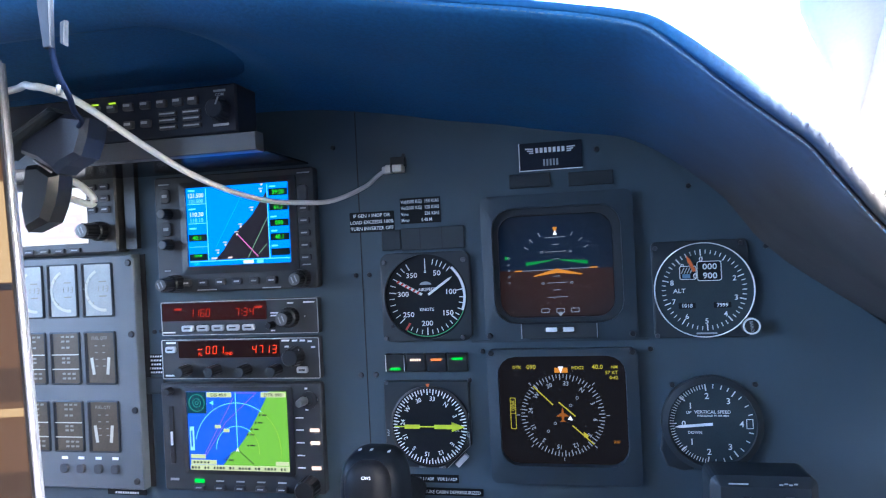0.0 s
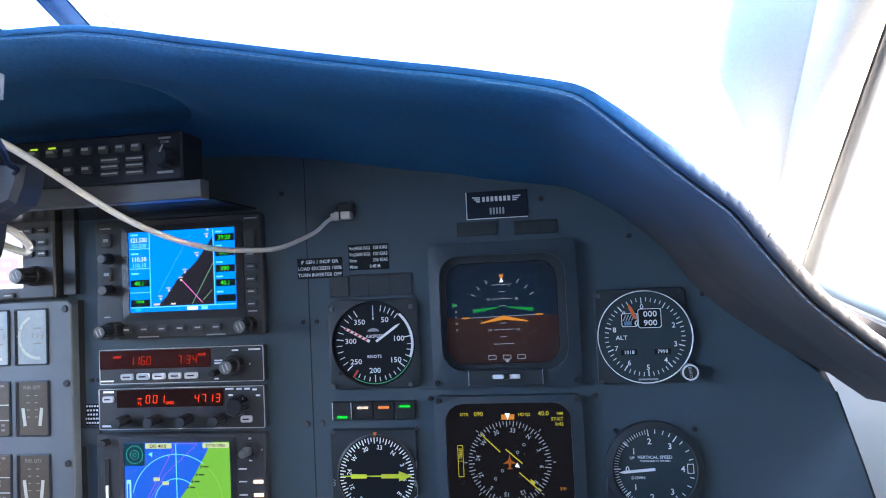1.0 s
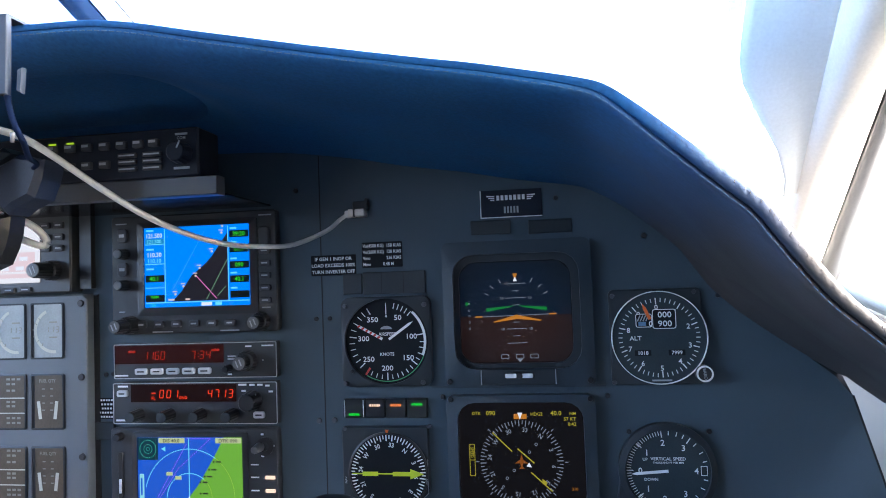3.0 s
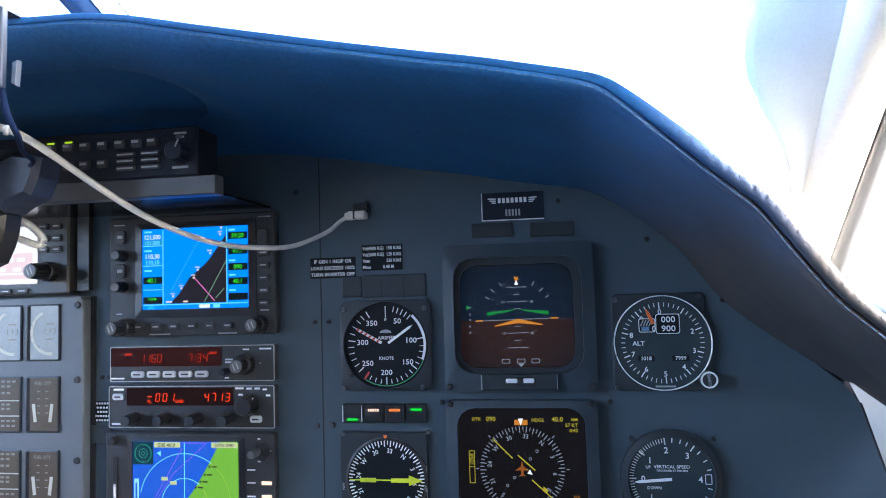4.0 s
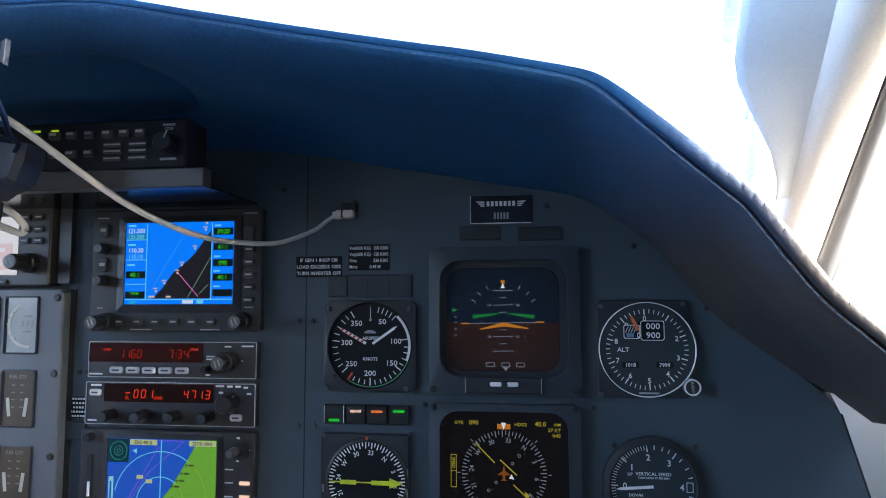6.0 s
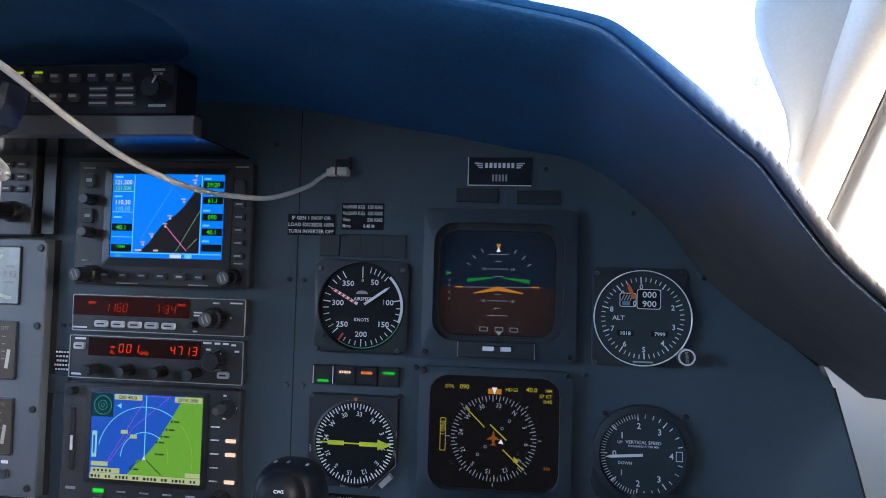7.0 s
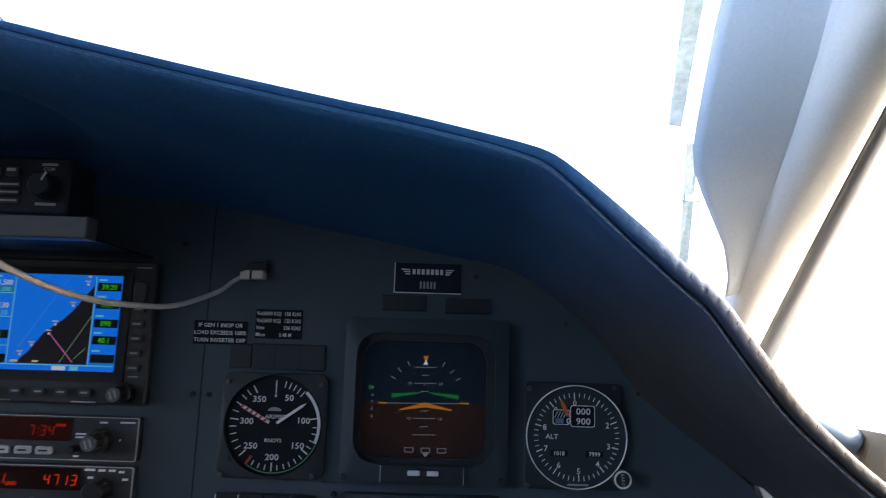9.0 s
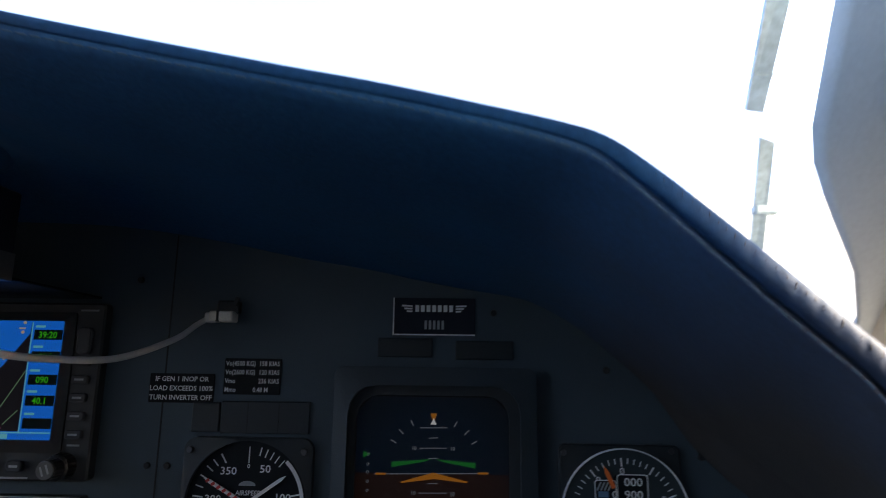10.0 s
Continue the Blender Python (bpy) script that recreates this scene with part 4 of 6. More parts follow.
def altimeter():
    t = thing("altimeter", 0.1524, 0, 0.9523, "round slate-faced altimeter with white rim and drum counter", "flight instrument", "round flight instruments")
    part("case", prism(rr(-0.002, 0.0006, 0.073, 0.078, 0.004), 0, 0.004, 0.001), M_BEZEL, t)
    part("dial", prism(circ(0, 0, 0.0372, 56), 0.0035, 0.0052), M_DIALBLUE, t)
    part("rim", ring(circ(0, 0, 0.0378, 56), circ(0, 0, 0.0371, 56), 0.004, 0.0068), M_INK, t, "thin white rim")
    d = 0.0056
    bm = ticks([36 * k - 3 for k in range(10)], 0.0272, 0.0322, 0.0009, d)
    ticks([7.2 * k - 3 for k in range(50) if k % 5], 0.0288, 0.032, 0.0006, d, bm)
    tagged(part("scale_marks", bm, M_INK, t), kind="stuff")
    for k in range(10):
        part("numeral", write(str(k), *polar(0.0247, 36 * k - 3), 0.0041, d), M_INK, t)
    bm = prism(rr(0.0035, 0.0150, 0.0205, 0.0150, 0.002), d - 0.0004, d + 0.0002)
    prism(rr(-0.0115, 0.0140, 0.012, 0.0100, 0.0015), d - 0.0004, d + 0.0001, 0, bm)
    drum = part("counter_window", bm, M_DIAL, t)
    bm = ring(rr(0.0045, 0.0150, 0.0185, 0.0158, 0.002), rr(0.0045, 0.0150, 0.0175, 0.0148, 0.0018), d, d + 0.0006)
    ring(rr(-0.0115, 0.0140, 0.0128, 0.0110, 0.0015), rr(-0.0115, 0.0140, 0.0118, 0.0100, 0.0013), d, d + 0.0005, bm)
    part("counter_frame", bm, M_INK, drum)
    bm = write("000", 0.005, 0.0186, 0.0047, d + 0.0004, squeeze=1.1)
    write("900", 0.005, 0.0114, 0.0047, d + 0.0004, bm, squeeze=1.1)
    write("0", -0.0062, 0.0114, 0.0042, d + 0.0004, bm)
    part("counter_digits", bm, M_INK, drum)
    bm = bmesh.new()
    for k in range(4):
        stroke(-0.0165 + k * 0.0022, 0.0135, -0.0142 + k * 0.0022, 0.0182, 0.0009, d + 0.0004, bm)
    part("hatched_flag", bm, M_INKDIM, drum)
    part("blue_flag", bar(-0.0128, 0.0113, 0.006, 0.0034, d, d + 0.0003), surface("flag_blue", (0.12, 0.25, 0.42), 0.5, bump=0), drum)
    bm = needle_mesh(0.0305, 0.0026, d + 0.001, -24, tail=-0.0165)
    part("pointer", bm, M_ORANGE, t, "short orange altitude pointer")
    bm = write("ALT", -0.0185, -0.0002, 0.0034, d, squeeze=1.1)
    part("caption", bm, M_INK, t)
    bm = write("1018", -0.0132, -0.0122, 0.003, d + 0.0003)
    write("7999", 0.0133, -0.0122, 0.003, d + 0.0003, bm)
    part("setting_digits", bm, M_INK, t)
    bm = bar(-0.0132, -0.0122, 0.013, 0.0046, d - 0.0004, d)
    bar(0.0133, -0.0122, 0.013, 0.0046, d - 0.0004, d, 0, bm)
    part("setting_windows", bm, M_DIAL, t)
    part("maker_bar", bar(0.0008, -0.0345, 0.0155, 0.0013, d - 0.0002, d), M_INKDIM, t)
    k = part("setting_knob", knob(0.0064, 0.012, 32, 0.0, 0.95, cx=0.0324, cz=-0.0287), M_KNOB, t)
    part("knob_ring", ring(circ(0.0324, -0.0287, 0.0064, 36), circ(0.0324, -0.0287, 0.0052, 36), 0.0115, 0.0128), M_INK, k, "white knob rim")
    bm = write("BARO", 0.0324, -0.0287, 0.0024, 0.0130, rot=84)
    part("knob_caption", bm, M_INKDIM, k)
    screws(t, [(-0.0355, 0.0345), (-0.0365, -0.0362), (0.029, 0.0362)], m_screw, 0.0035, 0.55)


altimeter()


def vertical_speed():
    t = thing("vertical_speed_indicator", 0.1538, 0, 0.8454, "round slate-faced vertical speed indicator, white needle", "flight instrument", "round flight instruments")
    t.scale = (1.03, 1.0, 1.03)
    n = 56
    part("case", ring(circ(0, 0, 0.0372, n), circ(0, 0, 0.0325, n), 0, 0.0075, ch=0.0015), M_BEZEL, t)
    part("dial", prism(circ(0, 0, 0.0328, n), 0.0004, 0.004), M_DIALBLUE, t)
    part("mounting_lug", prism([(-0.036, -0.006), (-0.0385, -0.021), (-0.034, -0.0335), (-0.023, -0.037), (-0.014, -0.036), (-0.02, -0.028)], 0, 0.005, 0.001), M_BEZEL, t)
    d = 0.0044
    bm = bmesh.new()
    fine = [270 + 4.15 * k for k in range(0, 21)] + [270 - 4.15 * k for k in range(0, 21)]
    ticks(fine, 0.0275, 0.0308, 0.0005, d, bm)
    ticks([353, 396, 187, 144, 313, 227, 270], 0.0258, 0.031, 0.0009, d, bm)
    ticks([364, 376, 386, 407, 422, 436, 176, 164, 154, 133, 118, 104], 0.0275, 0.0308, 0.0007, d, bm)
    tagged(part("scale_marks", bm, M_INK, t), kind="stuff")
    for s, a in (("2", 353), ("3", 396), ("4", 90), ("3", 144), ("2", 187), ("1", 313), ("1", 227), ("0", 270)):
        part("numeral", write(s, *polar(0.0218 if s not in "10" else 0.0205, a), 0.0046, d), M_INK, t)
    bm = ring(rr(0.0275, 0.0, 0.005, 0.0075, 0.0003, 1), rr(0.0275, 0.0, 0.004, 0.0065, 0.0003, 1), d - 0.0002, d)
    part("end_stop_mark", bm, M_INK, t)
    bm = write("VERTICAL SPEED", 0.001, 0.0092, 0.0024, d, squeeze=1.05)
    write("THOUSAND FT PER MIN", 0.001, 0.0062, 0.0015, d, bm)
    write("UP", -0.0165, 0.0088, 0.0022, d, bm)
    write("DOWN", -0.0125, -0.0068, 0.0022, d, bm)
    tagged(part("captions", bm, M_INK, t), kind="stuff")
    part("pointer", needle_mesh(0.0275, 0.0021, d + 0.001, 265, tail=0.0005), M_INK, t, "white vertical speed pointer")
    screws(t, [(-0.0272, 0.0292), (0.0335, 0.0295)], m_bolt, 0, 0.6)


vertical_speed()


def annunciator(x, mat, row, w, label, frame=False):
    t = thing("annunciator_button", x, 0, 0.8962, label, "annunciator", "annunciator row")
    part("housing", prism(rr(0, 0, 0.0176, 0.0162, 0.0008), 0, 0.0045, 0.0008), M_KNOB, t)
    bm = bmesh.new()
    # short unreadable word as a row of small bars
    for k in range(5):
        bar(-w / 2 + (k + 0.5) * w / 5, row, w / 5 * 0.62, 0.0021, 0.0045, 0.0049, 0, bm)
    part("lit_legend", bm, mat, t)
    if frame:
        for x in (-0.0084, 0.0084):
            part("edge_line", bar(x, 0, 0.0007, 0.0145, 0.0045, 0.0049), M_INK, t)


annunciator(-0.1055, G_LAMPG, -0.0050, 0.0098, "black button with lit green legend at its foot", True)
annunciator(-0.0869, G_LAMPW, 0.0028, 0.0100, "black button with lit warm white legend")
annunciator(-0.0684, G_LAMPO, 0.0028, 0.0098, "black button with lit orange legend")
annunciator(-0.0497, G_LAMPG, 0.0034, 0.0098, "black button with lit green legend near its top")


def blank_annunciator(x0, x1, z0, z1, gaps=()):
    """An unlit annunciator window let into the panel."""
    w, h = x1 - x0, z1 - z0
    win = part("annunciator_window", prism(rr((x0 + x1) / 2, (z0 + z1) / 2, w, h, 0.0006), 0, 0.0022, 0.0006), M_BEZEL, panel, "unlit dark annunciator window")
    for g in gaps:
        part("divider", bar(g, (z0 + z1) / 2, 0.0004, h * 0.92, 0.0021, 0.00235), M_SEAM, win)


blank_annunciator(-0.1130, -0.0958, 0.9953, 1.0133)
blank_annunciator(-0.0948, -0.0391, 0.9946, 1.0141, (-0.078, -0.0585))
blank_annunciator(0.0019, 0.0364, 1.0425, 1.0545)
blank_annunciator(0.0509, 0.0872, 1.0415, 1.0532)


def placard(name, x0, x1, z0, z1, label, lines, h, mat=M_PLACARD, align="CENTER", pitch=None, squeeze=1.0):
    t = thing(name, (x0 + x1) / 2, 0, (z0 + z1) / 2, label, "placard", "panel placards")
    w, hh = x1 - x0, z1 - z0
    part("plate", prism(rr(0, 0, w, hh, 0.0006, 2), 0, 0.0008, 0.0002), mat, t)
    bm = bmesh.new()
    pitch = pitch or hh / (len(lines) + 0.15)
    for k, s in enumerate(lines):
        z = pitch * ((len(lines) - 1) / 2 - k)
        for text, x, al in (s if isinstance(s, (list, tuple)) else [(s, 0, align)]):
            write(text, x, z, h, 0.0011, bm, align=al, squeeze=squeeze)
    part("lettering", bm, M_INK, t)
    return t


placard("warning_placard", -0.1423, -0.1010, 1.0125, 1.0305, "black generator warning placard with white lettering", ["IF GEN 1 INOP OR", "LOAD EXCEEDS 100%", "TURN INVERTER OFF"], 0.0030, squeeze=0.98)
placard("speed_placard", -0.0952, -0.0590, 1.0180, 1.0404, "black speed limits placard with white lettering",
        [[("Vo(4500 KG)", -0.0172, "LEFT"), ("158 KIAS", 0.0172, "RIGHT")], [("Vo(2600 KG)", -0.0172, "LEFT"), ("120 KIAS", 0.0172, "RIGHT")], [("Vmo", -0.0172, "LEFT"), ("236 KIAS", 0.0172, "RIGHT")], [("Mmo", -0.0172, "LEFT"), ("0.48 M", 0.0105, "RIGHT")]], 0.0029, squeeze=0.84)
placard("selector_placard", -0.0998, -0.0542, 0.7905, 0.7975, "black selector placard with white lettering", [[("VOR 1 / ADF", -0.0165, "LEFT"), ("VOR 2 / ADF", 0.0215, "RIGHT")]], 0.0026, squeeze=0.85)
placard("cabin_placard", -0.0918, -0.0330, 0.7795, 0.7860, "black cabin placard with white lettering", ["ENSURE CABIN DEPRESSURIZED"], 0.0028, squeeze=0.95)


def name_plate():
    t = thing("maker_plate", 0.037, 0, 1.0681, "dark navy maker plate with pale winged emblem", "plate")
    w, h = 0.0525, 0.0238
    part("plate", prism(rr(0, 0, w, h, 0.0005, 2), 0, 0.0014, 0.0003), M_PLATE, t)
    part("edge_line", bar(-w / 2 + 0.0005, 0, 0.0008, h, 0.0014, 0.0017), M_INK, t)
    part("edge_line", bar(0.0005, -h / 2 + 0.0005, w - 0.0012, 0.0008, 0.0014, 0.0017), M_INK, t)
    bm = bmesh.new()
    for k in range(7):
        bar(-0.0108 + k * 0.0036, 0.0052, 0.0024, 0.0042, 0.0014, 0.0017, 0, bm)
    for s in (-1, 1):
        for j, l in enumerate((0.0068, 0.0052, 0.0036)):
            bar(s * (0.0138 + l / 2), 0.0068 - j * 0.0017, l, 0.0010, 0.0014, 0.0017, -s * 3, bm)
    tagged(part("winged_emblem", bm, M_INK, t), kind="stuff")
    bm = bmesh.new()
    for k in range(5):
        bar(-0.0052 + k * 0.0027, -0.0052, 0.0016, 0.0056, 0.0014, 0.0017, 0, bm)
    tagged(part("number_bars", bm, M_INKDIM, t), kind="stuff")


name_plate()


def usb_socket():
    t = thing("usb_socket", -0.0945, 0, 1.0725, "small black power socket in the panel", "socket")
    part("housing", prism(rr(0, 0, 0.014, 0.0085, 0.0012), 0, 0.005, 0.0008), M_KNOB, t)
    part("flap", bar(0.0052, 0.0035, 0.0024, 0.006, 0.004, 0.006, 20), M_KNOB, t)


usb_socket()


def charging_cable():
    t = thing("charging_cable", 0, 0, 0, "white charging cable drooping from the socket, steel plug", "cable")
    part("plug", prism(rr(-0.0965, 1.0662, 0.0150, 0.0066, 0.001), 0.001, 0.0115, 0.0008), M_STEEL, t, "steel plug shell")
    part("plug_band", prism(rr(-0.0985, 1.0662, 0.0022, 0.0069, 0.0006), 0.001, 0.0118, 0.0006), M_KNOB, t, "dark band round the plug")
    part("plug_collar", prism(rr(-0.1045, 1.0655, 0.006, 0.0062, 0.0014), 0.003, 0.010, 0.001), M_CABLE, t, "white plug collar")
    pts = [(-0.105, -0.007, 1.0655), (-0.112, -0.0095, 1.0605), (-0.120, -0.022, 1.0505), (-0.140, -0.045, 1.0388), (-0.160, -0.065, 1.0372), (-0.180, -0.085, 1.0393), (-0.200, -0.105, 1.0470), (-0.220, -0.125, 1.0598), (-0.240, -0.145, 1.0780), (-0.260, -0.165, 1.0983), (-0.2719, -0.1769, 1.1088), (-0.2814, -0.1864, 1.1128), (-0.2890, -0.1870, 1.1142), (-0.3010, -0.1800, 1.1180), (-0.3230, -0.1640, 1.1215), (-0.355, -0.150, 1.1240)]
    part("cord", tube(smooth_line(pts, 7), lambda f: 0.0017 + 0.0008 * min(1, f * 1.5), 12), M_CABLE, t, smooth=True)


charging_cable()


def spare_cable():
    t = thing("looped_cable", 0, 0, 0, "short loop of white cable behind the mount", "cable")
    pts = [(-0.352, -0.118, 1.069), (-0.336, -0.118, 1.0655), (-0.3162, -0.12, 1.0577), (-0.304, -0.12, 1.047), (-0.305, -0.121, 1.0415), (-0.318, -0.122, 1.0455), (-0.339, -0.122, 1.0545), (-0.355, -0.122, 1.061)]
    part("cord", tube(smooth_line(pts, 7), 0.0026, 12), M_CABLE, t, smooth=True)


spare_cable()

# ---- radio stack in the middle ----
SEGS = {"0": "abcdef", "1": "bc", "2": "abged", "3": "abgcd", "4": "fgbc", "5": "afgcd", "6": "afgedc", "7": "abc", "8": "abcdefg", "9": "abcdfg", ":": "", "-": "g"}


def digits(s, x, z, h, d, step, bm=None):
    """Seven-segment digits from x on."""
    bm = bm or bmesh.new()
    w, t, lean = h * 0.52, h * 0.13, 0.12
    for ch in s:
        if ch == ":":
            for q in (0.22, -0.22):
                bar(x - step * 0.18, z + q * h, t, t, d - 0.0002, d, 0, bm)
            x += step * 0.35
            continue
        for g in SEGS.get(ch, ""):
            cx, cz, sw, sh = {"a": (0, h / 2, w, t), "g": (0, 0, w, t), "d": (0, -h / 2, w, t), "f": (-w / 2, h / 4, t, h / 2), "b": (w / 2, h / 4, t, h / 2), "e": (-w / 2, -h / 4, t, h / 2), "c": (w / 2, -h / 4, t, h / 2)}[g]
            bar(x + cx + lean * cz, z + cz, sw * 0.9, sh * 0.86, d - 0.0002, d, 0 if sw > sh else 5, bm)
        x += step
    return bm


def knob_pair(parent, name, x, z, r0, l0, r1, l1, cap=True, label=""):
    k = part(name, knob(r0, l0, 36, 0.04, 0.95, cx=x, cz=z, d0=0.008), M_KNOB, parent, label)
    part("inner_knob", knob(r1, l1, 30, 0.05, 0.95, cx=x, cz=z, d0=0.008 + l0), M_KNOB, k)
    if cap:
        part("knob_cap", knob(r1 * 0.86, 0.0008, 24, 0, 0.95, cx=x, cz=z, d0=0.008 + l0 + l1), M_KNOBCAP, k)
        bm = bmesh.new()
        for o in (-0.0016, 0.0016):
            bar(x + o, z + o * 0.4, 0.0011, r1 * 0.9, 0.0088 + l0 + l1, 0.0090 + l0 + l1, -22, bm)
        tagged(part("cap_legend", bm, M_INKDIM, k), kind="stuff")
    return k


def small_keys(parent, places, w, h, d=0.009, mat=M_KEY, bars=True, name="key"):
    for x, z in places:
        k = part(name, prism(rr(x, z, w, h, min(w, h) * 0.3), d - 0.002, d + 0.0018, 0.0006), mat, parent)
        if bars:
            part("key_legend", bar(x, z, w * 0.55, h * 0.22, d + 0.0018, d + 0.0020), M_INKDIM if mat is M_KEY else M_KNOB, k)


def navigator():
    cx, cz = -0.2520, 1.0195
    t = thing("gps_navigator", cx, 0, cz, "dark grey GPS navigator with bright blue colour map", "avionics unit", "radio stack")
    w, h = 0.161, 0.1085
    part("face", prism(rr(0, 0, w, h, 0.003), 0, 0.008, 0.0012), M_RADIO, t)
    sx0, sx1, sz0, sz1 = -0.2988 - cx, -0.1960 - cx, 0.9893 - cz, 1.0620 - cz
    sw, sh = sx1 - sx0, sz1 - sz0
    part("screen_frame", ring(rr((sx0 + sx1) / 2, (sz0 + sz1) / 2 - 0.001, sw + 0.014, sh + 0.013, 0.002), rr((sx0 + sx1) / 2, (sz0 + sz1) / 2, sw, sh, 0.0006), 0.0075, 0.0100, ch=0.0008), M_KNOB, t)
    d = 0.0086
    scr = part("screen", sheet(rr((sx0 + sx1) / 2, (sz0 + sz1) / 2, sw, sh, 0.0006, 2), d, t=0.0005), G_BLUE, t, "lit blue map screen")
    part("screen_land", sheet([(sx0 + 0.027, sz0 + 0.005), (sx1 - 0.0215, sz0 + 0.005), (sx1 - 0.0215, sz1 - 0.001), (sx0 + 0.081, sz1 - 0.008), (sx0 + 0.0665, sz0 + 0.045), (sx0 + 0.060, sz0 + 0.0385), (sx0 + 0.046, sz0 + 0.0275), (sx0 + 0.036, sz0 + 0.0135)], d + 0.0003), G_LAND, scr)
    bm = stroke(sx0 + 0.0205, sz0 + 0.004, sx0 + 0.0205, sz1 - 0.001, 0.0006, d + 0.0005)
    stroke(sx1 - 0.0208, sz0 + 0.004, sx1 - 0.0208, sz1 - 0.001, 0.0006, d + 0.0005, bm)
    for z in (0.0178, 0.0395, 0.0575):
        stroke(sx0 + 0.001, sz0 + z, sx0 + 0.0205, sz0 + z, 0.0006, d + 0.0005, bm)
    stroke(sx0 + 0.001, sz0 + 0.0042, sx1 - 0.001, sz0 + 0.0042, 0.0008, d + 0.0005, bm)
    tagged(part("screen_grid", bm, G_CYAN, scr), kind="stuff")
    part("map_track", stroke(sx0 + 0.028, sz0 + 0.016, sx0 + 0.06, sz1 - 0.004, 0.0003, d + 0.0005), G_LTBLUE, scr)
    bm = stroke(sx0 + 0.0515, sz0 + 0.0270, sx0 + 0.0705, sz0 + 0.0065, 0.0007, d + 0.0007)
    part("course_line", bm, G_MAGENTA, scr)
    bm = stroke(sx0 + 0.0605, sz0 + 0.006, sx1 - 0.0215, sz0 + 0.0415, 0.0006, d + 0.0006)
    stroke(sx0 + 0.0712, sz0 + 0.009, sx0 + 0.0795, sz0 + 0.0175, 0.0006, d + 0.0006, bm)
    part("airway_lines", bm, glow("airway_grey_green", srgb(110, 150, 120), 1.0), scr)
    bm = bmesh.new()
    for x, z in ((0.0305, 0.0115), (0.0385, 0.0185), (0.0505, 0.0275), (0.0545, 0.0345), (0.0665, 0.049), (0.0762, 0.0655), (0.0770, 0.0715)):
        sheet(circ(sx0 + x, sz0 + z, 0.0011, 8), d + 0.0008, bm)
        bar(sx0 + x - 0.0005, sz0 + z + 0.0024, 0.0042, 0.0010, d + 0.0006, d + 0.0008, 0, bm)
    bar(sx0 + 0.0265, sz0 + 0.0066, 0.006, 0.0016, d + 0.0006, d + 0.0008, 0, bm)
    bar(sx0 + 0.0425, sz0 + 0.0066, 0.0045, 0.0016, d + 0.0006, d + 0.0008, 0, bm)
    tagged(part("waypoints", bm, glow("waypoint_pale", srgb(225, 200, 195), 1.0), scr), kind="stuff")
    # data boxes
    for z in (0.0640, 0.0505, 0.0362, 0.0235, 0.0098):
        part("data_box", bar(sx1 - 0.0102, sz0 + z, 0.0180, 0.0062, d, d + 0.0005), G_BOX, scr)
    for z in (0.0262, 0.0082):
        part("data_box", bar(sx0 + 0.0103, sz0 + z, 0.0184, 0.0062, d, d + 0.0005), G_BOX, scr)
    bm = bmesh.new()
    for s, z in (("39:20", 0.0640), ("61.1", 0.0505), ("090", 0.0362), ("40.1", 0.0235)):
        write(s, sx1 - 0.0102, sz0 + z, 0.0040, d + 0.0008, bm, squeeze=0.95)
    write("40.1", sx0 + 0.0100, sz0 + 0.0262, 0.0040, d + 0.0008, bm)
    write("TERM", sx0 + 0.0100, sz0 + 0.0095, 0.0024, d + 0.0008, bm)
    write("GPS", sx0 + 0.0085, sz0 + 0.0018, 0.0024, d + 0.0008, bm)
    tagged(part("green_readouts", bm, G_GREEN, scr), kind="stuff")
    part("standby_field", bar(sx0 + 0.0103, sz0 + 0.0602, 0.0184, 0.0050, d, d + 0.0005), G_FIELD, scr)
    bm = write("121.500", sx0 + 0.0102, sz0 + 0.0655, 0.0040, d + 0.0008, squeeze=0.9)
    write("110.30", sx0 + 0.0102, sz0 + 0.0480, 0.0040, d + 0.0008, bm, squeeze=0.95)
    part("white_readouts", bm, G_WHITE, scr)
    bm = write("121.500", sx0 + 0.0102, sz0 + 0.0602, 0.0034, d + 0.0008, squeeze=0.95)
    write("110.10", sx0 + 0.0102, sz0 + 0.0425, 0.0038, d + 0.0008, bm, squeeze=0.95)
    for z in (0.0692, 0.0565, 0.0418, 0.0290, 0.0155):
        bar(sx1 - 0.0155, sz0 + z, 0.006, 0.0014, d + 0.0004, d + 0.0008, 0, bm)
    for z in (0.0702, 0.0530, 0.0350):
        bar(sx0 + 0.0060, sz0 + z, 0.007, 0.0014, d + 0.0004, d + 0.0008, 0, bm)
    tagged(part("cyan_readouts", bm, G_CYAN, scr), kind="stuff")
    bm = bar(sx0 + 0.0605, sz0 + 0.0020, 0.010, 0.0030, d, d + 0.0006)
    part("page_tag", bm, G_WHITE, scr)
    bm = bar(sx0 + 0.0720, sz0 + 0.0020, 0.006, 0.0030, d, d + 0.0006)
    part("page_ticks", bm, G_CYAN, scr)
    # controls
    small_keys(t, [(-0.068, 0.0365), (-0.068, 0.0055)], 0.0095, 0.013, bars=True, name="tuning_key")
    for z in (0.0195, -0.0090):
        k = part("volume_knob", knob(0.0052, 0.011, 26, 0.05, 0.9, cx=-0.0665, cz=z, d0=0.008), M_KNOB, t)
        part("knob_cap", knob(0.0040, 0.0008, 20, 0, 0.95, cx=-0.0665, cz=z, d0=0.019), M_KNOBCAP, k)
    small_keys(t, [(0.0700, z) for z in (0.0345, 0.0175, 0.0065, -0.0045, -0.0155, -0.0265)], 0.0105, 0.0055)
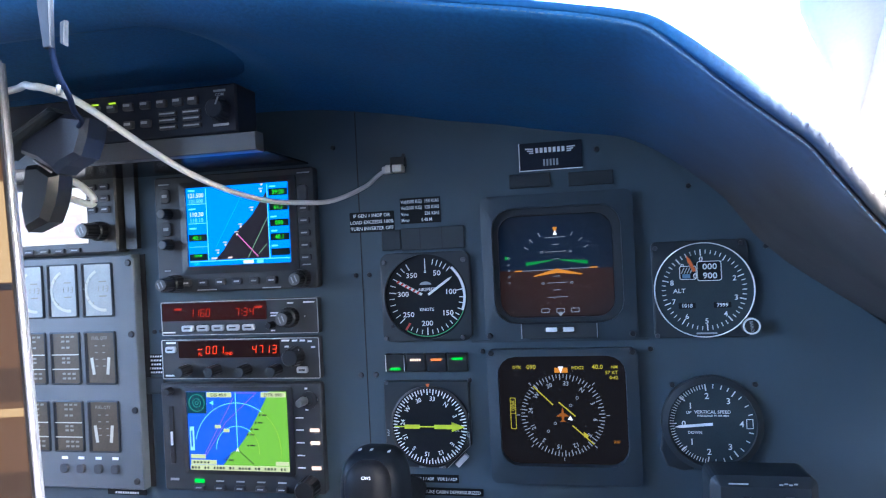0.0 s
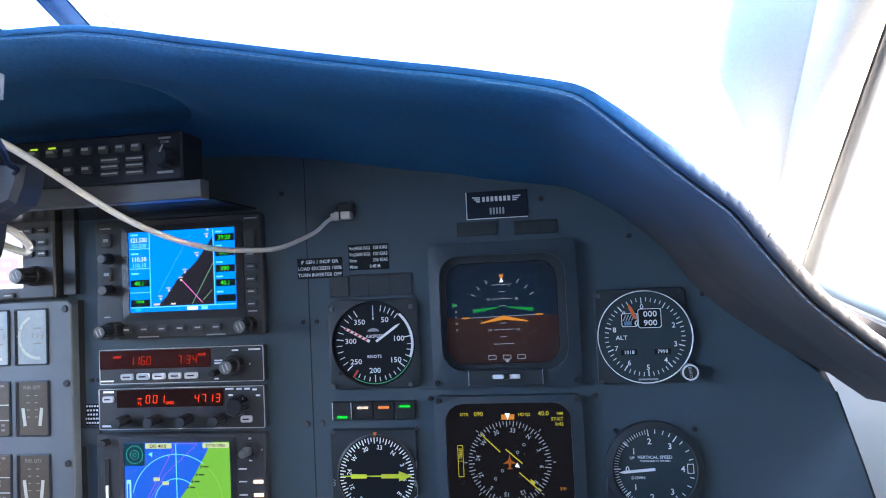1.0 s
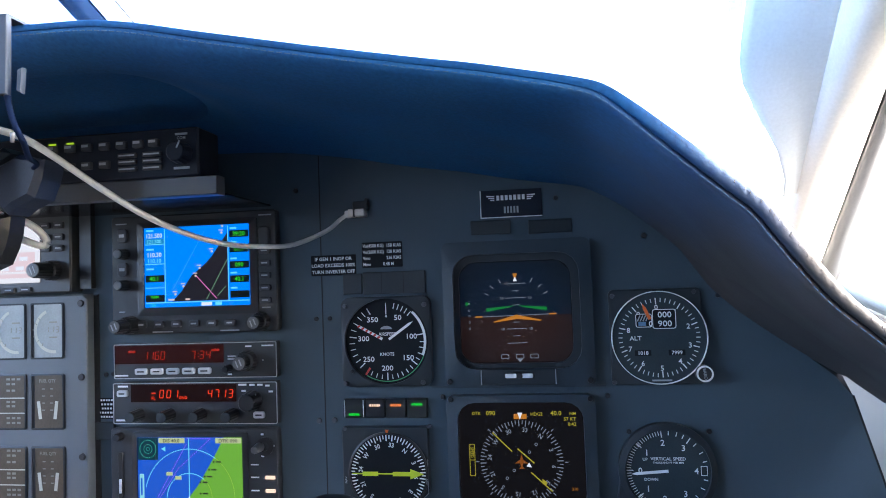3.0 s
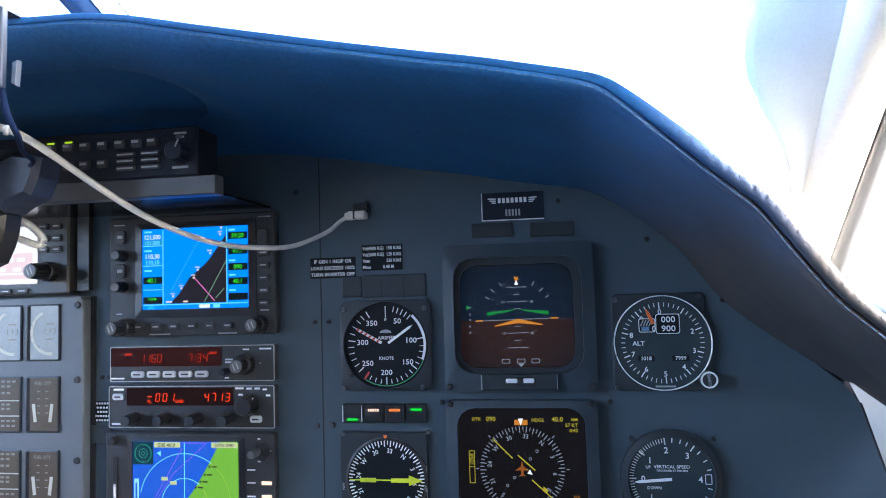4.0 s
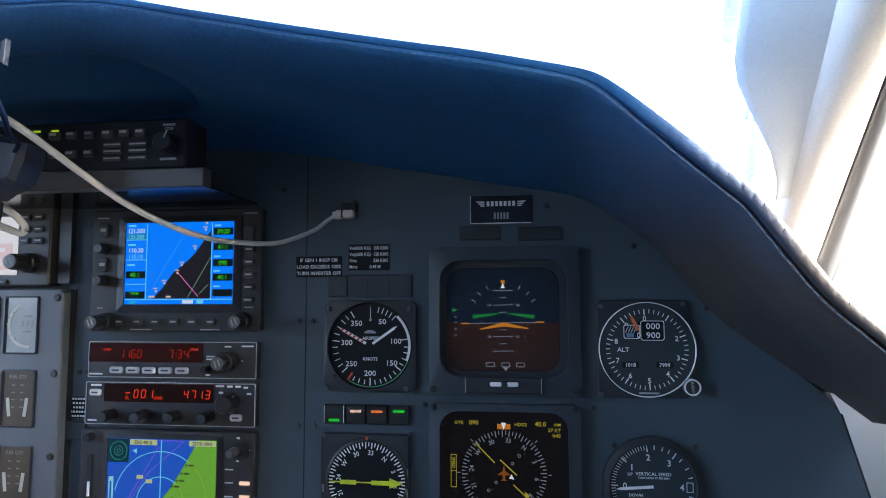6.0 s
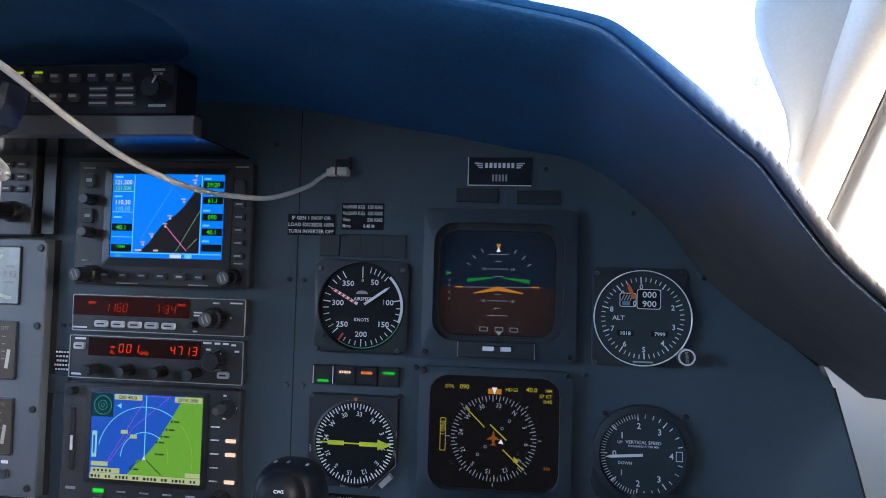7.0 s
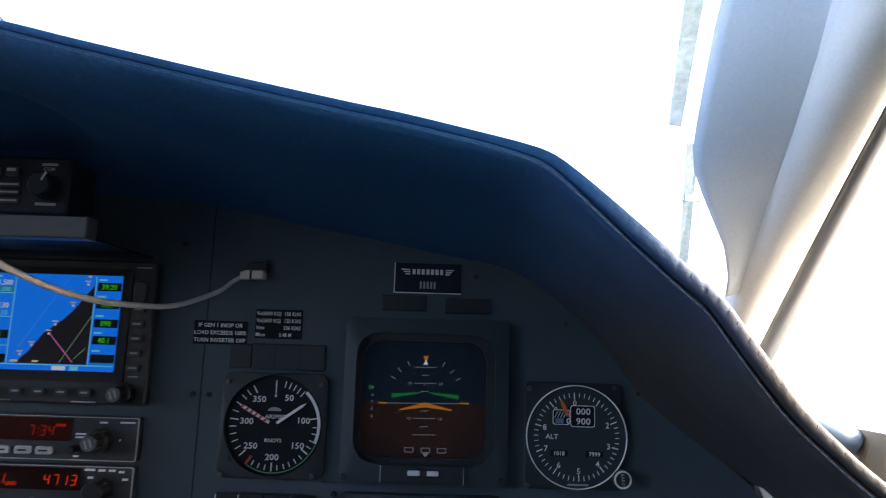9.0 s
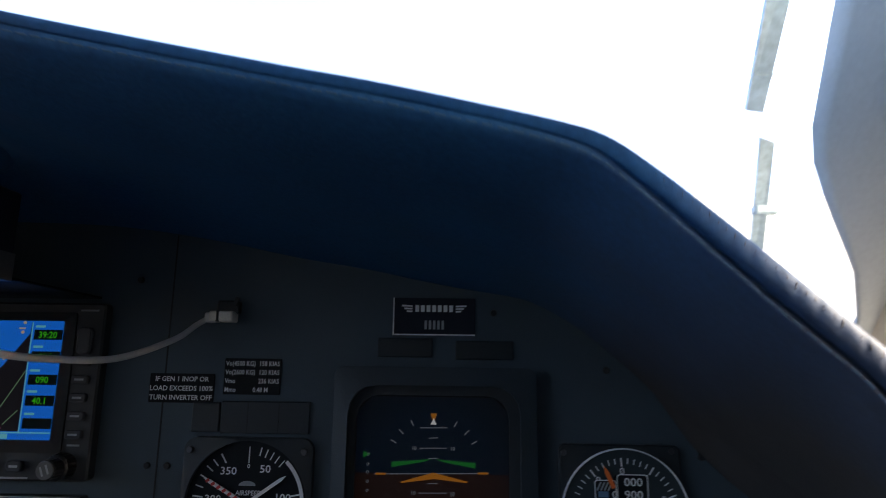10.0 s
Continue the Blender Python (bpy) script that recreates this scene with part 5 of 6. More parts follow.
    part("rocker_key", prism(rr(0.0700, 0.0305, 0.0095, 0.017, 0.003), 0.007, 0.0112, 0.001), M_KEY, t)
    small_keys(t, [(-0.0500 + k * 0.0172, -0.0455) for k in range(6)], 0.0095, 0.0062)
    knob_pair(t, "left_knob", -0.0605, -0.0455, 0.0082, 0.012, 0.0062, 0.013)
    knob_pair(t, "right_knob", 0.0655, -0.0452, 0.0082, 0.009, 0.0062, 0.009)
    bm = bmesh.new()
    for x, z, l in ((-0.070, 0.0475, 0.011), (0.0705, 0.0495, 0.012), (0.0700, -0.0330, 0.008), (-0.070, -0.0335, 0.006), (-0.03, -0.0525, 0.02), (0.035, -0.0525, 0.018)):
        bar(x, z, l, 0.0011, 0.008, 0.0084, 0, bm)
    tagged(part("face_legends", bm, M_INKDIM, t), kind="stuff")


navigator()


def adf_radio():
    x0, x1, z0, z1 = -0.3321, -0.1737, 0.9245, 0.9566
    cx, cz = (x0 + x1) / 2, (z0 + z1) / 2
    t = thing("adf_receiver", cx, 0, cz, "black receiver with white border and red digits", "avionics unit", "radio stack")
    w, h = x1 - x0, z1 - z0
    part("face", prism(rr(0, 0, w, h, 0.0015), 0, 0.007, 0.0008), M_RADIO, t)
    part("border", ring(rr(0, 0, w - 0.0006, h - 0.0006, 0.0015), rr(0, 0, w - 0.0019, h - 0.0019, 0.001), 0.0068, 0.0076), M_BORDER, t, "thin white border")
    win = part("display_window", prism(rr(-0.0245, 0.0062, 0.107, 0.0166, 0.0006, 2), 0.006, 0.0079), glow("window_dark_red", srgb(42, 10, 8), 1.0, 0.006), t, "dark red display window")
    bm = digits("1160", -0.0465, 0.0050, 0.0068, 0.0083, 0.0056)
    digits("7:34", 0.0000, 0.0050, 0.0068, 0.0083, 0.0062, bm)
    tagged(part("red_digits", bm, G_REDDIM, win), kind="stuff")
    bm = bar(-0.0605, 0.0088, 0.0072, 0.0020, 0.008, 0.0083)
    bar(0.0215, 0.0092, 0.0075, 0.0020, 0.008, 0.0083, 0, bm)
    tagged(part("red_captions", bm, G_REDDIM, win), kind="stuff")
    small_keys(t, [(-0.0512 + k * 0.0155, -0.0092) for k in range(5)], 0.0122, 0.0056, 0.0075, M_KEYLIGHT)
    k = knob_pair(t, "tuning_knob", 0.052, -0.001, 0.0095, 0.008, 0.0066, 0.009)
    part("small_knob", knob(0.0036, 0.009, 22, 0.05, 0.9, cx=0.034, cz=-0.0075, d0=0.007), M_KNOB, t)
    bm = bmesh.new()
    for x, z, l in ((-0.0715, -0.0128, 0.013), (0.0525, 0.0118, 0.006), (0.0705, 0.0122, 0.011), (0.0365, 0.0032, 0.0075), (0.0365, 0.0008, 0.0075), (0.0345, -0.0128, 0.004), (0.0660, -0.0005, 0.0012)):
        bar(x, z, l, 0.0013, 0.007, 0.0074, 0, bm)
    tagged(part("face_legends", bm, M_INK, t), kind="stuff")


adf_radio()


def transponder():
    x0, x1, z0, z1 = -0.3334, -0.1742, 0.8836, 0.9212
    cx, cz = (x0 + x1) / 2, (z0 + z1) / 2
    t = thing("transponder", cx, 0, cz, "black transponder with white border, bright red digits", "avionics unit", "radio stack")
    w, h = x1 - x0, z1 - z0
    part("face", prism(rr(0, 0, w, h, 0.0015), 0, 0.007, 0.0008), M_RADIO, t)
    part("border", ring(rr(0, 0, w - 0.0006, h - 0.0006, 0.0015), rr(0, 0, w - 0.0019, h - 0.0019, 0.001), 0.0068, 0.0076), M_BORDER, t, "thin white border")
    win = part("display_window", prism(rr(-0.010, 0.0092, 0.1025, 0.0158, 0.0006, 2), 0.006, 0.0079), glow("window_black_red", srgb(26, 7, 6), 1.0, 0.005), t, "black display window")
    bm = digits("001", -0.0305, 0.0085, 0.0068, 0.0083, 0.0070)
    digits("4713", 0.0165, 0.0085, 0.0068, 0.0083, 0.0066, bm)
    bar(-0.0385, 0.0092, 0.0042, 0.0010, 0.008, 0.0083, 0, bm)
    write("FL", -0.0385, 0.0048, 0.0030, 0.0083, bm)
    write("GND", -0.0095, 0.0052, 0.0026, 0.0083, bm)
    part("red_digits", bm, G_RED, win)
    for k in range(4):
        kn = part("code_knob", knob(0.0055, 0.015, 26, 0.05, 0.92, cx=-0.0530 + k * 0.0303, cz=-0.0098, d0=0.007), M_KNOB, t)
        part("knob_cap", knob(0.0046, 0.0007, 22, 0, 0.95, cx=-0.0530 + k * 0.0303, cz=-0.0098, d0=0.022), M_BEZEL, kn)
    k = part("mode_knob", knob(0.0095, 0.013, 30, 0.05, 0.85, cx=0.0560, cz=0.002, d0=0.007), M_KNOB, t)
    part("pointer_mark", bar(0.0605, 0.0065, 0.0012, 0.006, 0.0135, 0.0140, 45), M_INK, k)
    small_keys(t, [(-0.0695, 0.0092), (0.0625, -0.0105)], 0.0105, 0.0058, 0.0075, M_KEYLIGHT)
    bm = bmesh.new()
    for x, z, l in ((-0.0695, 0.0155, 0.010), (-0.0705, -0.0152, 0.012), (0.0470, 0.0160, 0.0075), (0.0560, 0.0158, 0.005), (0.0635, 0.0158, 0.005), (0.0705, 0.0150, 0.004), (0.0735, 0.0098, 0.004), (0.0480, 0.0105, 0.004)):
        bar(x, z, l, 0.0016, 0.007, 0.0074, 0, bm)
    tagged(part("face_legends", bm, M_INK, t), kind="stuff")


transponder()


def map_display():
    x0, x1, z0, z1 = -0.3360, -0.1745, 0.7790, 0.8800
    cx, cz = (x0 + x1) / 2, (z0 + z1) / 2
    t = thing("moving_map_display", cx, 0, cz, "dark grey multifunction display, blue water and green land", "avionics unit", "radio stack")
    w, h = x1 - x0, z1 - z0
    part("face", prism(rr(0, 0, w, h, 0.003), 0, 0.008, 0.0012), M_RADIO, t)
    sx0, sx1, sz0, sz1 = -0.3085 - cx, -0.2072 - cx, 0.7995 - cz, 0.8727 - cz
    mx, mz, sw, sh = (sx0 + sx1) / 2, (sz0 + sz1) / 2, sx1 - sx0, sz1 - sz0
    part("screen_frame", ring(rr(mx, mz, sw + 0.010, sh + 0.008, 0.002), rr(mx, mz, sw, sh, 0.0006), 0.0075, 0.0098, ch=0.0008), M_KNOB, t)
    d = 0.0086
    scr = part("screen", sheet(rr(mx, mz, sw, sh, 0.0006, 2), d, t=0.0005), G_MAPBLUE, t, "lit chart screen")
    coast = [(0.030, 0.0), (0.036, 0.006), (0.041, 0.012), (0.043, 0.0165), (0.049, 0.019), (0.058, 0.030), (0.0665, 0.043), (0.072, 0.052), (0.079, 0.064), (0.0838, 0.0732)]
    part("land", sheet([(sx0 + x, sz0 + z) for x, z in [(0.1013, 0.0), (0.1013, 0.0732)] + coast[::-1]], d + 0.0003), G_MAPGREEN, scr)
    ax, az = sx0 + 0.0502, sz0 + 0.0195
    part("range_ring", arc(ax, az, 0.0430, 0.0006, -78, 36, d + 0.0006, n=40), G_CYAN, scr)
    part("range_ring", arc(ax, az, 0.0215, 0.0006, -90, 40, d + 0.0006), G_CYAN, scr)
    part("track_line", stroke(ax, az, ax, sz1 - 0.001, 0.0007, d + 0.0006), G_CYAN, scr)
    part("wind_arrow", sheet([(sx0 + 0.0235, sz1 - 0.0105), (sx0 + 0.0275, sz1 - 0.0085), (sx0 + 0.0275, sz1 - 0.0130)], d + 0.0007), G_CYAN, scr)
    bm = stroke(sx0 + 0.0150, sz0 + 0.0125, sx0 + 0.0480, sz1 - 0.006, 0.0006, d + 0.0006)
    stroke(sx0 + 0.0165, sz0 + 0.0120, sx0 + 0.0395, sz0 + 0.045, 0.0006, d + 0.0006, bm)
    stroke(sx0 + 0.0395, sz0 + 0.045, sx0 + 0.0715, sz1 - 0.001, 0.0006, d + 0.0006, bm)
    stroke(sx0 + 0.048, sz1 - 0.0015, sx0 + 0.071, sz1 - 0.0015, 0.0006, d + 0.0006, bm)
    part("route_lines", bm, G_PURPLE, scr)
    inset = part("radar_inset", bar(sx0 + 0.0102, sz1 - 0.0105, 0.0195, 0.0200, d, d + 0.0006), glow("inset_dark_teal", srgb(8, 52, 66), 1.0), scr)
    bm = ring(circ(sx0 + 0.0105, sz1 - 0.0108, 0.0082, 30), circ(sx0 + 0.0105, sz1 - 0.0108, 0.0076, 30), d + 0.0004, d + 0.0009)
    ring(circ(sx0 + 0.0105, sz1 - 0.0108, 0.0042, 24), circ(sx0 + 0.0105, sz1 - 0.0108, 0.0038, 24), d + 0.0004, d + 0.0009, bm)
    ring(circ(sx0 + 0.0105, sz1 - 0.0108, 0.0018, 16), circ(sx0 + 0.0105, sz1 - 0.0108, 0.0014, 16), d + 0.0004, d + 0.0009, bm)
    part("inset_rings", bm, glow("inset_teal_lines", srgb(50, 150, 130), 1.0), inset)
    sand = glow("caption_sand", srgb(190, 200, 150), 1.0)
    for x, z, l, hh in ((0.0335, 0.0700, 0.0250, 0.0045), (0.0880, 0.0700, 0.0245, 0.0045), (0.0515, 0.0022, 0.1005, 0.0050), (0.0150, 0.0072, 0.026, 0.0040), (0.0095, 0.0125, 0.0150, 0.0035), (0.0940, 0.0072, 0.013, 0.0035), (0.0310, 0.0405, 0.0058, 0.0030), (0.0395, 0.0370, 0.0058, 0.0030)):
        part("caption_box", bar(sx0 + x, sz0 + z, l, hh, d, d + 0.0007), sand, scr)
    bm = write("DIS 40.0", sx0 + 0.0335, sz0 + 0.0700, 0.0030, d + 0.0010, squeeze=1.1)
    write("DTK 090", sx0 + 0.0880, sz0 + 0.0700, 0.0030, d + 0.0010, bm, squeeze=1.1)
    for k in range(30):
        if k % 8 not in (3, 6):
            bar(sx0 + 0.0035 + k * 0.0032, sz0 + 0.0022, 0.0015 + 0.0007 * (k % 3 == 0), 0.0022, d + 0.0008, d + 0.0010, 0, bm)
    for k in range(5):
        bar(sx0 + 0.0055 + k * 0.0036, sz0 + 0.0072, 0.0017, 0.0018, d + 0.0008, d + 0.0010, 0, bm)
    tagged(part("dark_captions", bm, G_LAND, scr), kind="stuff")
    bm = stroke(ax, az, sx0 + 0.0660, sz0 + 0.0060, 0.0006, d + 0.0007)
    stroke(sx0 + 0.036, sz0 + 0.010, ax, az, 0.0005, d + 0.0007, bm)
    for x, z in ((0.058, 0.0325), (0.0622, 0.0375), (0.0665, 0.0435), (0.071, 0.0505), (0.058, 0.0225), (0.0355, 0.0088)):
        sheet(circ(sx0 + x + 0.003, sz0 + z + 0.001, 0.0009, 8), d + 0.0008, bm)
        bar(sx0 + x + 0.0075, sz0 + z + 0.001, 0.0048, 0.0012, d + 0.0006, d + 0.0008, 0, bm)
    tagged(part("map_symbols", bm, G_LAND, scr), kind="stuff")
    bm = arc(ax, az, 0.0430, 0.0004, 36, 100, d + 0.0006)
    arc(ax, az, 0.0215, 0.0004, 40, 100, d + 0.0006, bm)
    part("land_rings", bm, glow("ring_olive", srgb(150, 195, 60), 1.0), scr)
    part("own_aircraft", sheet([(ax, az + 0.002), (ax + 0.0018, az - 0.002), (ax, az - 0.001), (ax - 0.0018, az - 0.002)][::-1], d + 0.0010), G_WHITE, scr)
    part("range_tape", bar(sx0 + 0.0040, sz0 + 0.0290, 0.0040, 0.0220, d, d + 0.0007), glow("tape_cyan", srgb(150, 220, 230), 1.0), scr)
    part("tape_mark", bar(sx0 + 0.0040, sz0 + 0.0290, 0.0016, 0.0150, d + 0.0005, d + 0.0009), G_MAPBLUE, scr)
    # keys to the right, with lit legends
    zs = (0.0190, 0.0080, -0.0035, -0.0150, -0.0262)
    for k, z in enumerate(zs):
        part("key_line", bar(0.0590, z, 0.0075, 0.0011, 0.008, 0.0084), M_INK, t)
        if k in (1, 2, 4):
            part("lit_legend", bar(0.0732, z, 0.0088, 0.0029, 0.008, 0.0090), G_LAMPW, t, "lit white legend")
    part("joystick", knob(0.0042, 0.012, 22, 0, 0.8, cx=0.0640, cz=0.0345, d0=0.008), M_KNOBCAP, t, "grey joystick")
    part("joystick_base", ring(circ(0.0690, 0.0350, 0.0080, 28), circ(0.0690, 0.0350, 0.0040, 28), 0.0075, 0.0098), M_KNOB, t)
    bm = bmesh.new()
    for x, z, l in ((0.0665, 0.0455, 0.0026), (0.0665, 0.0265, 0.0026), (0.0765, 0.0355, 0.002)):
        bar(x, z, l, 0.0016, 0.008, 0.0084, 0, bm)
    tagged(part("joystick_marks", bm, M_INK, t), kind="stuff")
    part("corner_knob", knob(0.0105, 0.014, 34, 0.05, 0.92, cx=0.0660, cz=-0.0430, d0=0.008), M_KNOB, t)
    part("card_slot", prism(rr(-0.0705, 0.0020, 0.0048, 0.0540, 0.001), 0.0075, 0.0092, 0.0004), M_KNOB, t)
    part("slot_latch", bar(-0.0700, -0.0010, 0.0018, 0.0125, 0.0090, 0.0105), M_INK, t)
    part("lock_knob", knob(0.0040, 0.007, 20, 0.05, 0.9, cx=-0.0705, cz=0.0435, d0=0.008), M_KNOB, t)
    part("status_lamp", bar(-0.0440, -0.0405, 0.0095, 0.0030, 0.0078, 0.0092), G_LAMPG, t, "lit green lamp")
    small_keys(t, [(-0.0440 + k * 0.0208, -0.0462) for k in range(5)], 0.0105, 0.0050)
    bm = bmesh.new()
    for k in range(1, 5):
        bar(-0.0440 + k * 0.0208, -0.0405, 0.0080, 0.0012, 0.008, 0.0084, 0, bm)
    bar(-0.0700, -0.0398, 0.0090, 0.0022, 0.008, 0.0084, 0, bm)
    tagged(part("face_legends", bm, M_INKDIM, t), kind="stuff")


map_display()


def bar_placard(x0, x1, z0, z1, rows, label):
    t = thing("bar_placard", (x0 + x1) / 2, 0, (z0 + z1) / 2, label, "placard", "panel placards")
    part("plate", prism(rr(0, 0, x1 - x0, z1 - z0, 0.0005, 2), 0, 0.0007), M_PLACARD, t)
    bm = bmesh.new()
    h = (z1 - z0) / rows
    for k in range(rows):
        l = (x1 - x0) * (0.92, 0.62, 0.55, 0.8, 0.92)[k % 5]
        n = max(3, int(l / 0.0026))
        for j in range(n):
            bar(-l / 2 + (j + 0.5) * l / n, (rows / 2 - 0.5 - k) * h, l / n * 0.62, h * 0.45, 0.0007, 0.0010, 0, bm)
    tagged(part("lettering_bars", bm, M_INK, t), kind="stuff")


bar_placard(-0.3547, -0.3345, 0.8872, 0.9063, 5, "small black placard with unreadable white lines")
bar_placard(-0.405, -0.362, 0.7700, 0.7785, 2, "small dark placard with unreadable lines")


def seat_block():
    t = thing("blank_plate", -0.3455, 0, 0.8765, "small dark blank cover plate beside the radios", "cover plate")
    part("plate", prism(rr(0, 0, 0.019, 0.016, 0.001), 0, 0.003, 0.0006), M_BEZEL, t)


seat_block()

# ---- engine instrument panel ----


def engine_panel():
    t = thing("engine_instrument_panel", 0, 0, 0, "blue-grey engine instrument panel with rows of gauges", "instrument panel")
    x1, z0, z1 = -0.3565, 0.779, 1.0035
    part("plate", prism([(x1, z0), (x1, z1 - 0.004), (x1 - 0.004, z1), (-0.86, z1), (-0.86, z0)], -0.003, 0.0105, 0.0012), M_ENGINE, t)
    part("edge_strip", bar(-0.3540, 0.891, 0.005, 0.224, -0.002, 0.0012), M_SEAM, t, "dark strip beside the engine panel")
    screws(t, [(-0.3625, 0.9955), (-0.3625, 0.9275), (-0.3625, 0.8550), (-0.3640, 0.7870)], m_bolt, 0.0103, 0.95)
    small_keys(t, [(-0.3865, 0.7985), (-0.405, 0.7985), (-0.4245, 0.7985), (-0.443, 0.7985)], 0.0085, 0.0085, 0.0115, M_KEY, False, "push_switch")
    bm = bmesh.new()
    for x in (-0.3865, -0.405, -0.4245, -0.443):
        bar(x, 0.8085, 0.0065, 0.0026, 0.0105, 0.0110, 0, bm)
    tagged(part("switch_legends", bm, M_INK, t), kind="stuff")


engine_panel()
# pale tone carries the reflection in the top row's cover glass
M_GAUGE = surface("gauge_face_pale_reflection", (0.27, 0.31, 0.315), 0.3, fine=700, coarse=50, vary=0.15, bump=0, coat=0.6)
M_LCD = surface("gauge_segment_pale", (0.46, 0.47, 0.40), 0.5, fine=900, coarse=90, vary=0.15, bump=0)
M_LCDDIM = surface("gauge_segment_dim", (0.20, 0.20, 0.17), 0.5, fine=900, coarse=90, vary=0.2, bump=0)
# brown of the lower rows is a cabin reflection put into the colour
M_GAUGEBROWN = surface("gauge_face_brown_reflection", (0.075, 0.060, 0.042), 0.4, fine=700, coarse=50, vary=0.25, bump=0, coat=0.15, spec=0.3)


def engine_gauge(x0, x1, z0, z1, kind, label):
    t = thing("engine_gauge", (x0 + x1) / 2, 0.0105, (z0 + z1) / 2, label, "engine gauge", "engine gauges")
    w, h = x1 - x0, z1 - z0
    part("frame", ring(rr(0, 0, w + 0.003, h + 0.003, 0.002), rr(0, 0, w, h, 0.0015), -0.001, 0.0016, ch=0.0006), M_BEZEL, t)
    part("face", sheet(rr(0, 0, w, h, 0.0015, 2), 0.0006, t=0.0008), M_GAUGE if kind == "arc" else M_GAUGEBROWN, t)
    part("side_strip", bar(-w / 2 + 0.0012, 0, 0.0024, h, 0.0004, 0.0009), M_SEAM, t)
    d = 0.0010
    if kind == "arc":
        part("scale_arc", arc(0.0075, 0, 0.0195, 0.0028, 175, 335, d), M_LCD, t, "broad white scale arc")
        bm = ticks([200, 225, 250, 275, 300, 325], 0.0120, 0.0150, 0.0008, d)
        for z in (0.008, -0.006):
            bar(0.0065, z, 0.008, 0.0012, d - 0.0002, d, 0, bm)
        digits("113", 0.0005, 0.0012, 0.0050, d, 0.0052, bm)
        tagged(part("scale_marks", bm, M_LCDDIM, t), kind="stuff")
    elif kind == "fuel":
        bm = write("FUEL QTY", 0, h / 2 - 0.005, 0.0030, d, squeeze=0.9)
        for k in range(4):
            for s in (-1, 1):
                bar(s * 0.0042, h / 2 - 0.0125 - k * 0.0065, 0.0030, 0.0009, d - 0.0002, d, 0, bm)
        tagged(part("legend", bm, M_LCDDIM, t), kind="stuff")
        for s in (-1, 1):
            part("tank_bar", bar(s * 0.0085, -h / 2 + 0.0165, 0.0032, 0.0165, d - 0.0002, d, s * 7), M_LCD, t, "slanting white bar")
    else:
        bm = bar(0, 0.0035, w * 0.96, 0.0010, d - 0.0002, d)
        bar(0, -0.0105, w * 0.96, 0.0010, d - 0.0002, d, 0, bm)
        part("divider_lines", bm, M_LCD, t)
        bm = bmesh.new()
        for zz in (0.021, 0.0165, 0.0105, 0.0, -0.0040, -0.0150, -0.0195):
            n = 2 + int(abs(zz * 1000)) % 2
            for k in range(n):
                bar(-0.002 + k * 0.0055, zz, 0.0036, 0.0019, d - 0.0002, d, 0, bm)
        tagged(part("legend", bm, M_LCDDIM, t), kind="stuff")


ROWZ = ((0.9462, 0.9955), (0.8812, 0.9297), (0.8157, 0.8630))
COLX = ((-0.4206, -0.3885), (-0.4595, -0.4280), (-0.4980, -0.4665), (-0.5365, -0.5050))
for r, (z0, z1) in enumerate(ROWZ):
    for c, (x0, x1) in enumerate(COLX):
        x0, x1 = x0 + 0.0075, x1 + 0.0075
        if r == 0:
            engine_gauge(x0, x1, z0, z1, "arc", "rectangular engine gauge with broad white arc")
        elif c == 0:
            engine_gauge(x0, x1, z0, z1, "fuel", "rectangular fuel gauge with two white bars")
        else:
            engine_gauge(x0, x1, z0, z1, "digits", "rectangular engine gauge divided by white lines")


def chart_display():
    cx, cz = -0.445, 1.0425
    t = thing("radar_display", cx, 0.0, cz, "black-cased display with washed-out white screen", "avionics unit", "left panel avionics")
    part("case", prism(rr(-0.005, 0, 0.158, 0.073, 0.003), -0.004, 0.012, 0.0015), M_RADIO, t)
    scr = part("screen", sheet(rr(-0.0170, 0.0005, 0.118, 0.0535, 0.0008, 2), 0.0132, t=0.0015), G_PAPER, t, "bright white screen")
    for x, z, w, h in ((0.0150, -0.0065, 0.045, 0.018), (-0.030, -0.004, 0.03, 0.012), (0.012, -0.0195, 0.05, 0.004)):
        part("pink_field", bar(x, z, w, h, 0.0130, 0.0135), G_PINK, scr)
    bm = bmesh.new()
    for x, z in ((0.002, -0.0035), (0.014, -0.0035), (0.026, -0.0035), (0.006, -0.0125), (0.022, -0.0125)):
        bar(x, z, 0.0085, 0.0036, 0.0133, 0.0138, 0, bm)
    tagged(part("white_words", bm, G_WHITE, scr), kind="stuff")
    small_keys(t, [(0.0485, 0.0265), (0.0625, 0.0265), (0.0485, 0.0155), (0.0625, 0.0155), (0.0485, 0.0050), (0.0625, 0.0050)], 0.0105, 0.0062, 0.0125)
    small_keys(t, [(-0.06 + k * 0.0175, -0.0325) for k in range(6)], 0.012, 0.0045, 0.0125)
    knob_pair(t, "range_knob", 0.0555, -0.0155, 0.0095, 0.012, 0.0075, 0.016)
    part("dark_side", prism(rr(0.0840, 0.0020, 0.012, 0.0720, 0.001), -0.004, 0.006), M_KNOB, t)


chart_display()


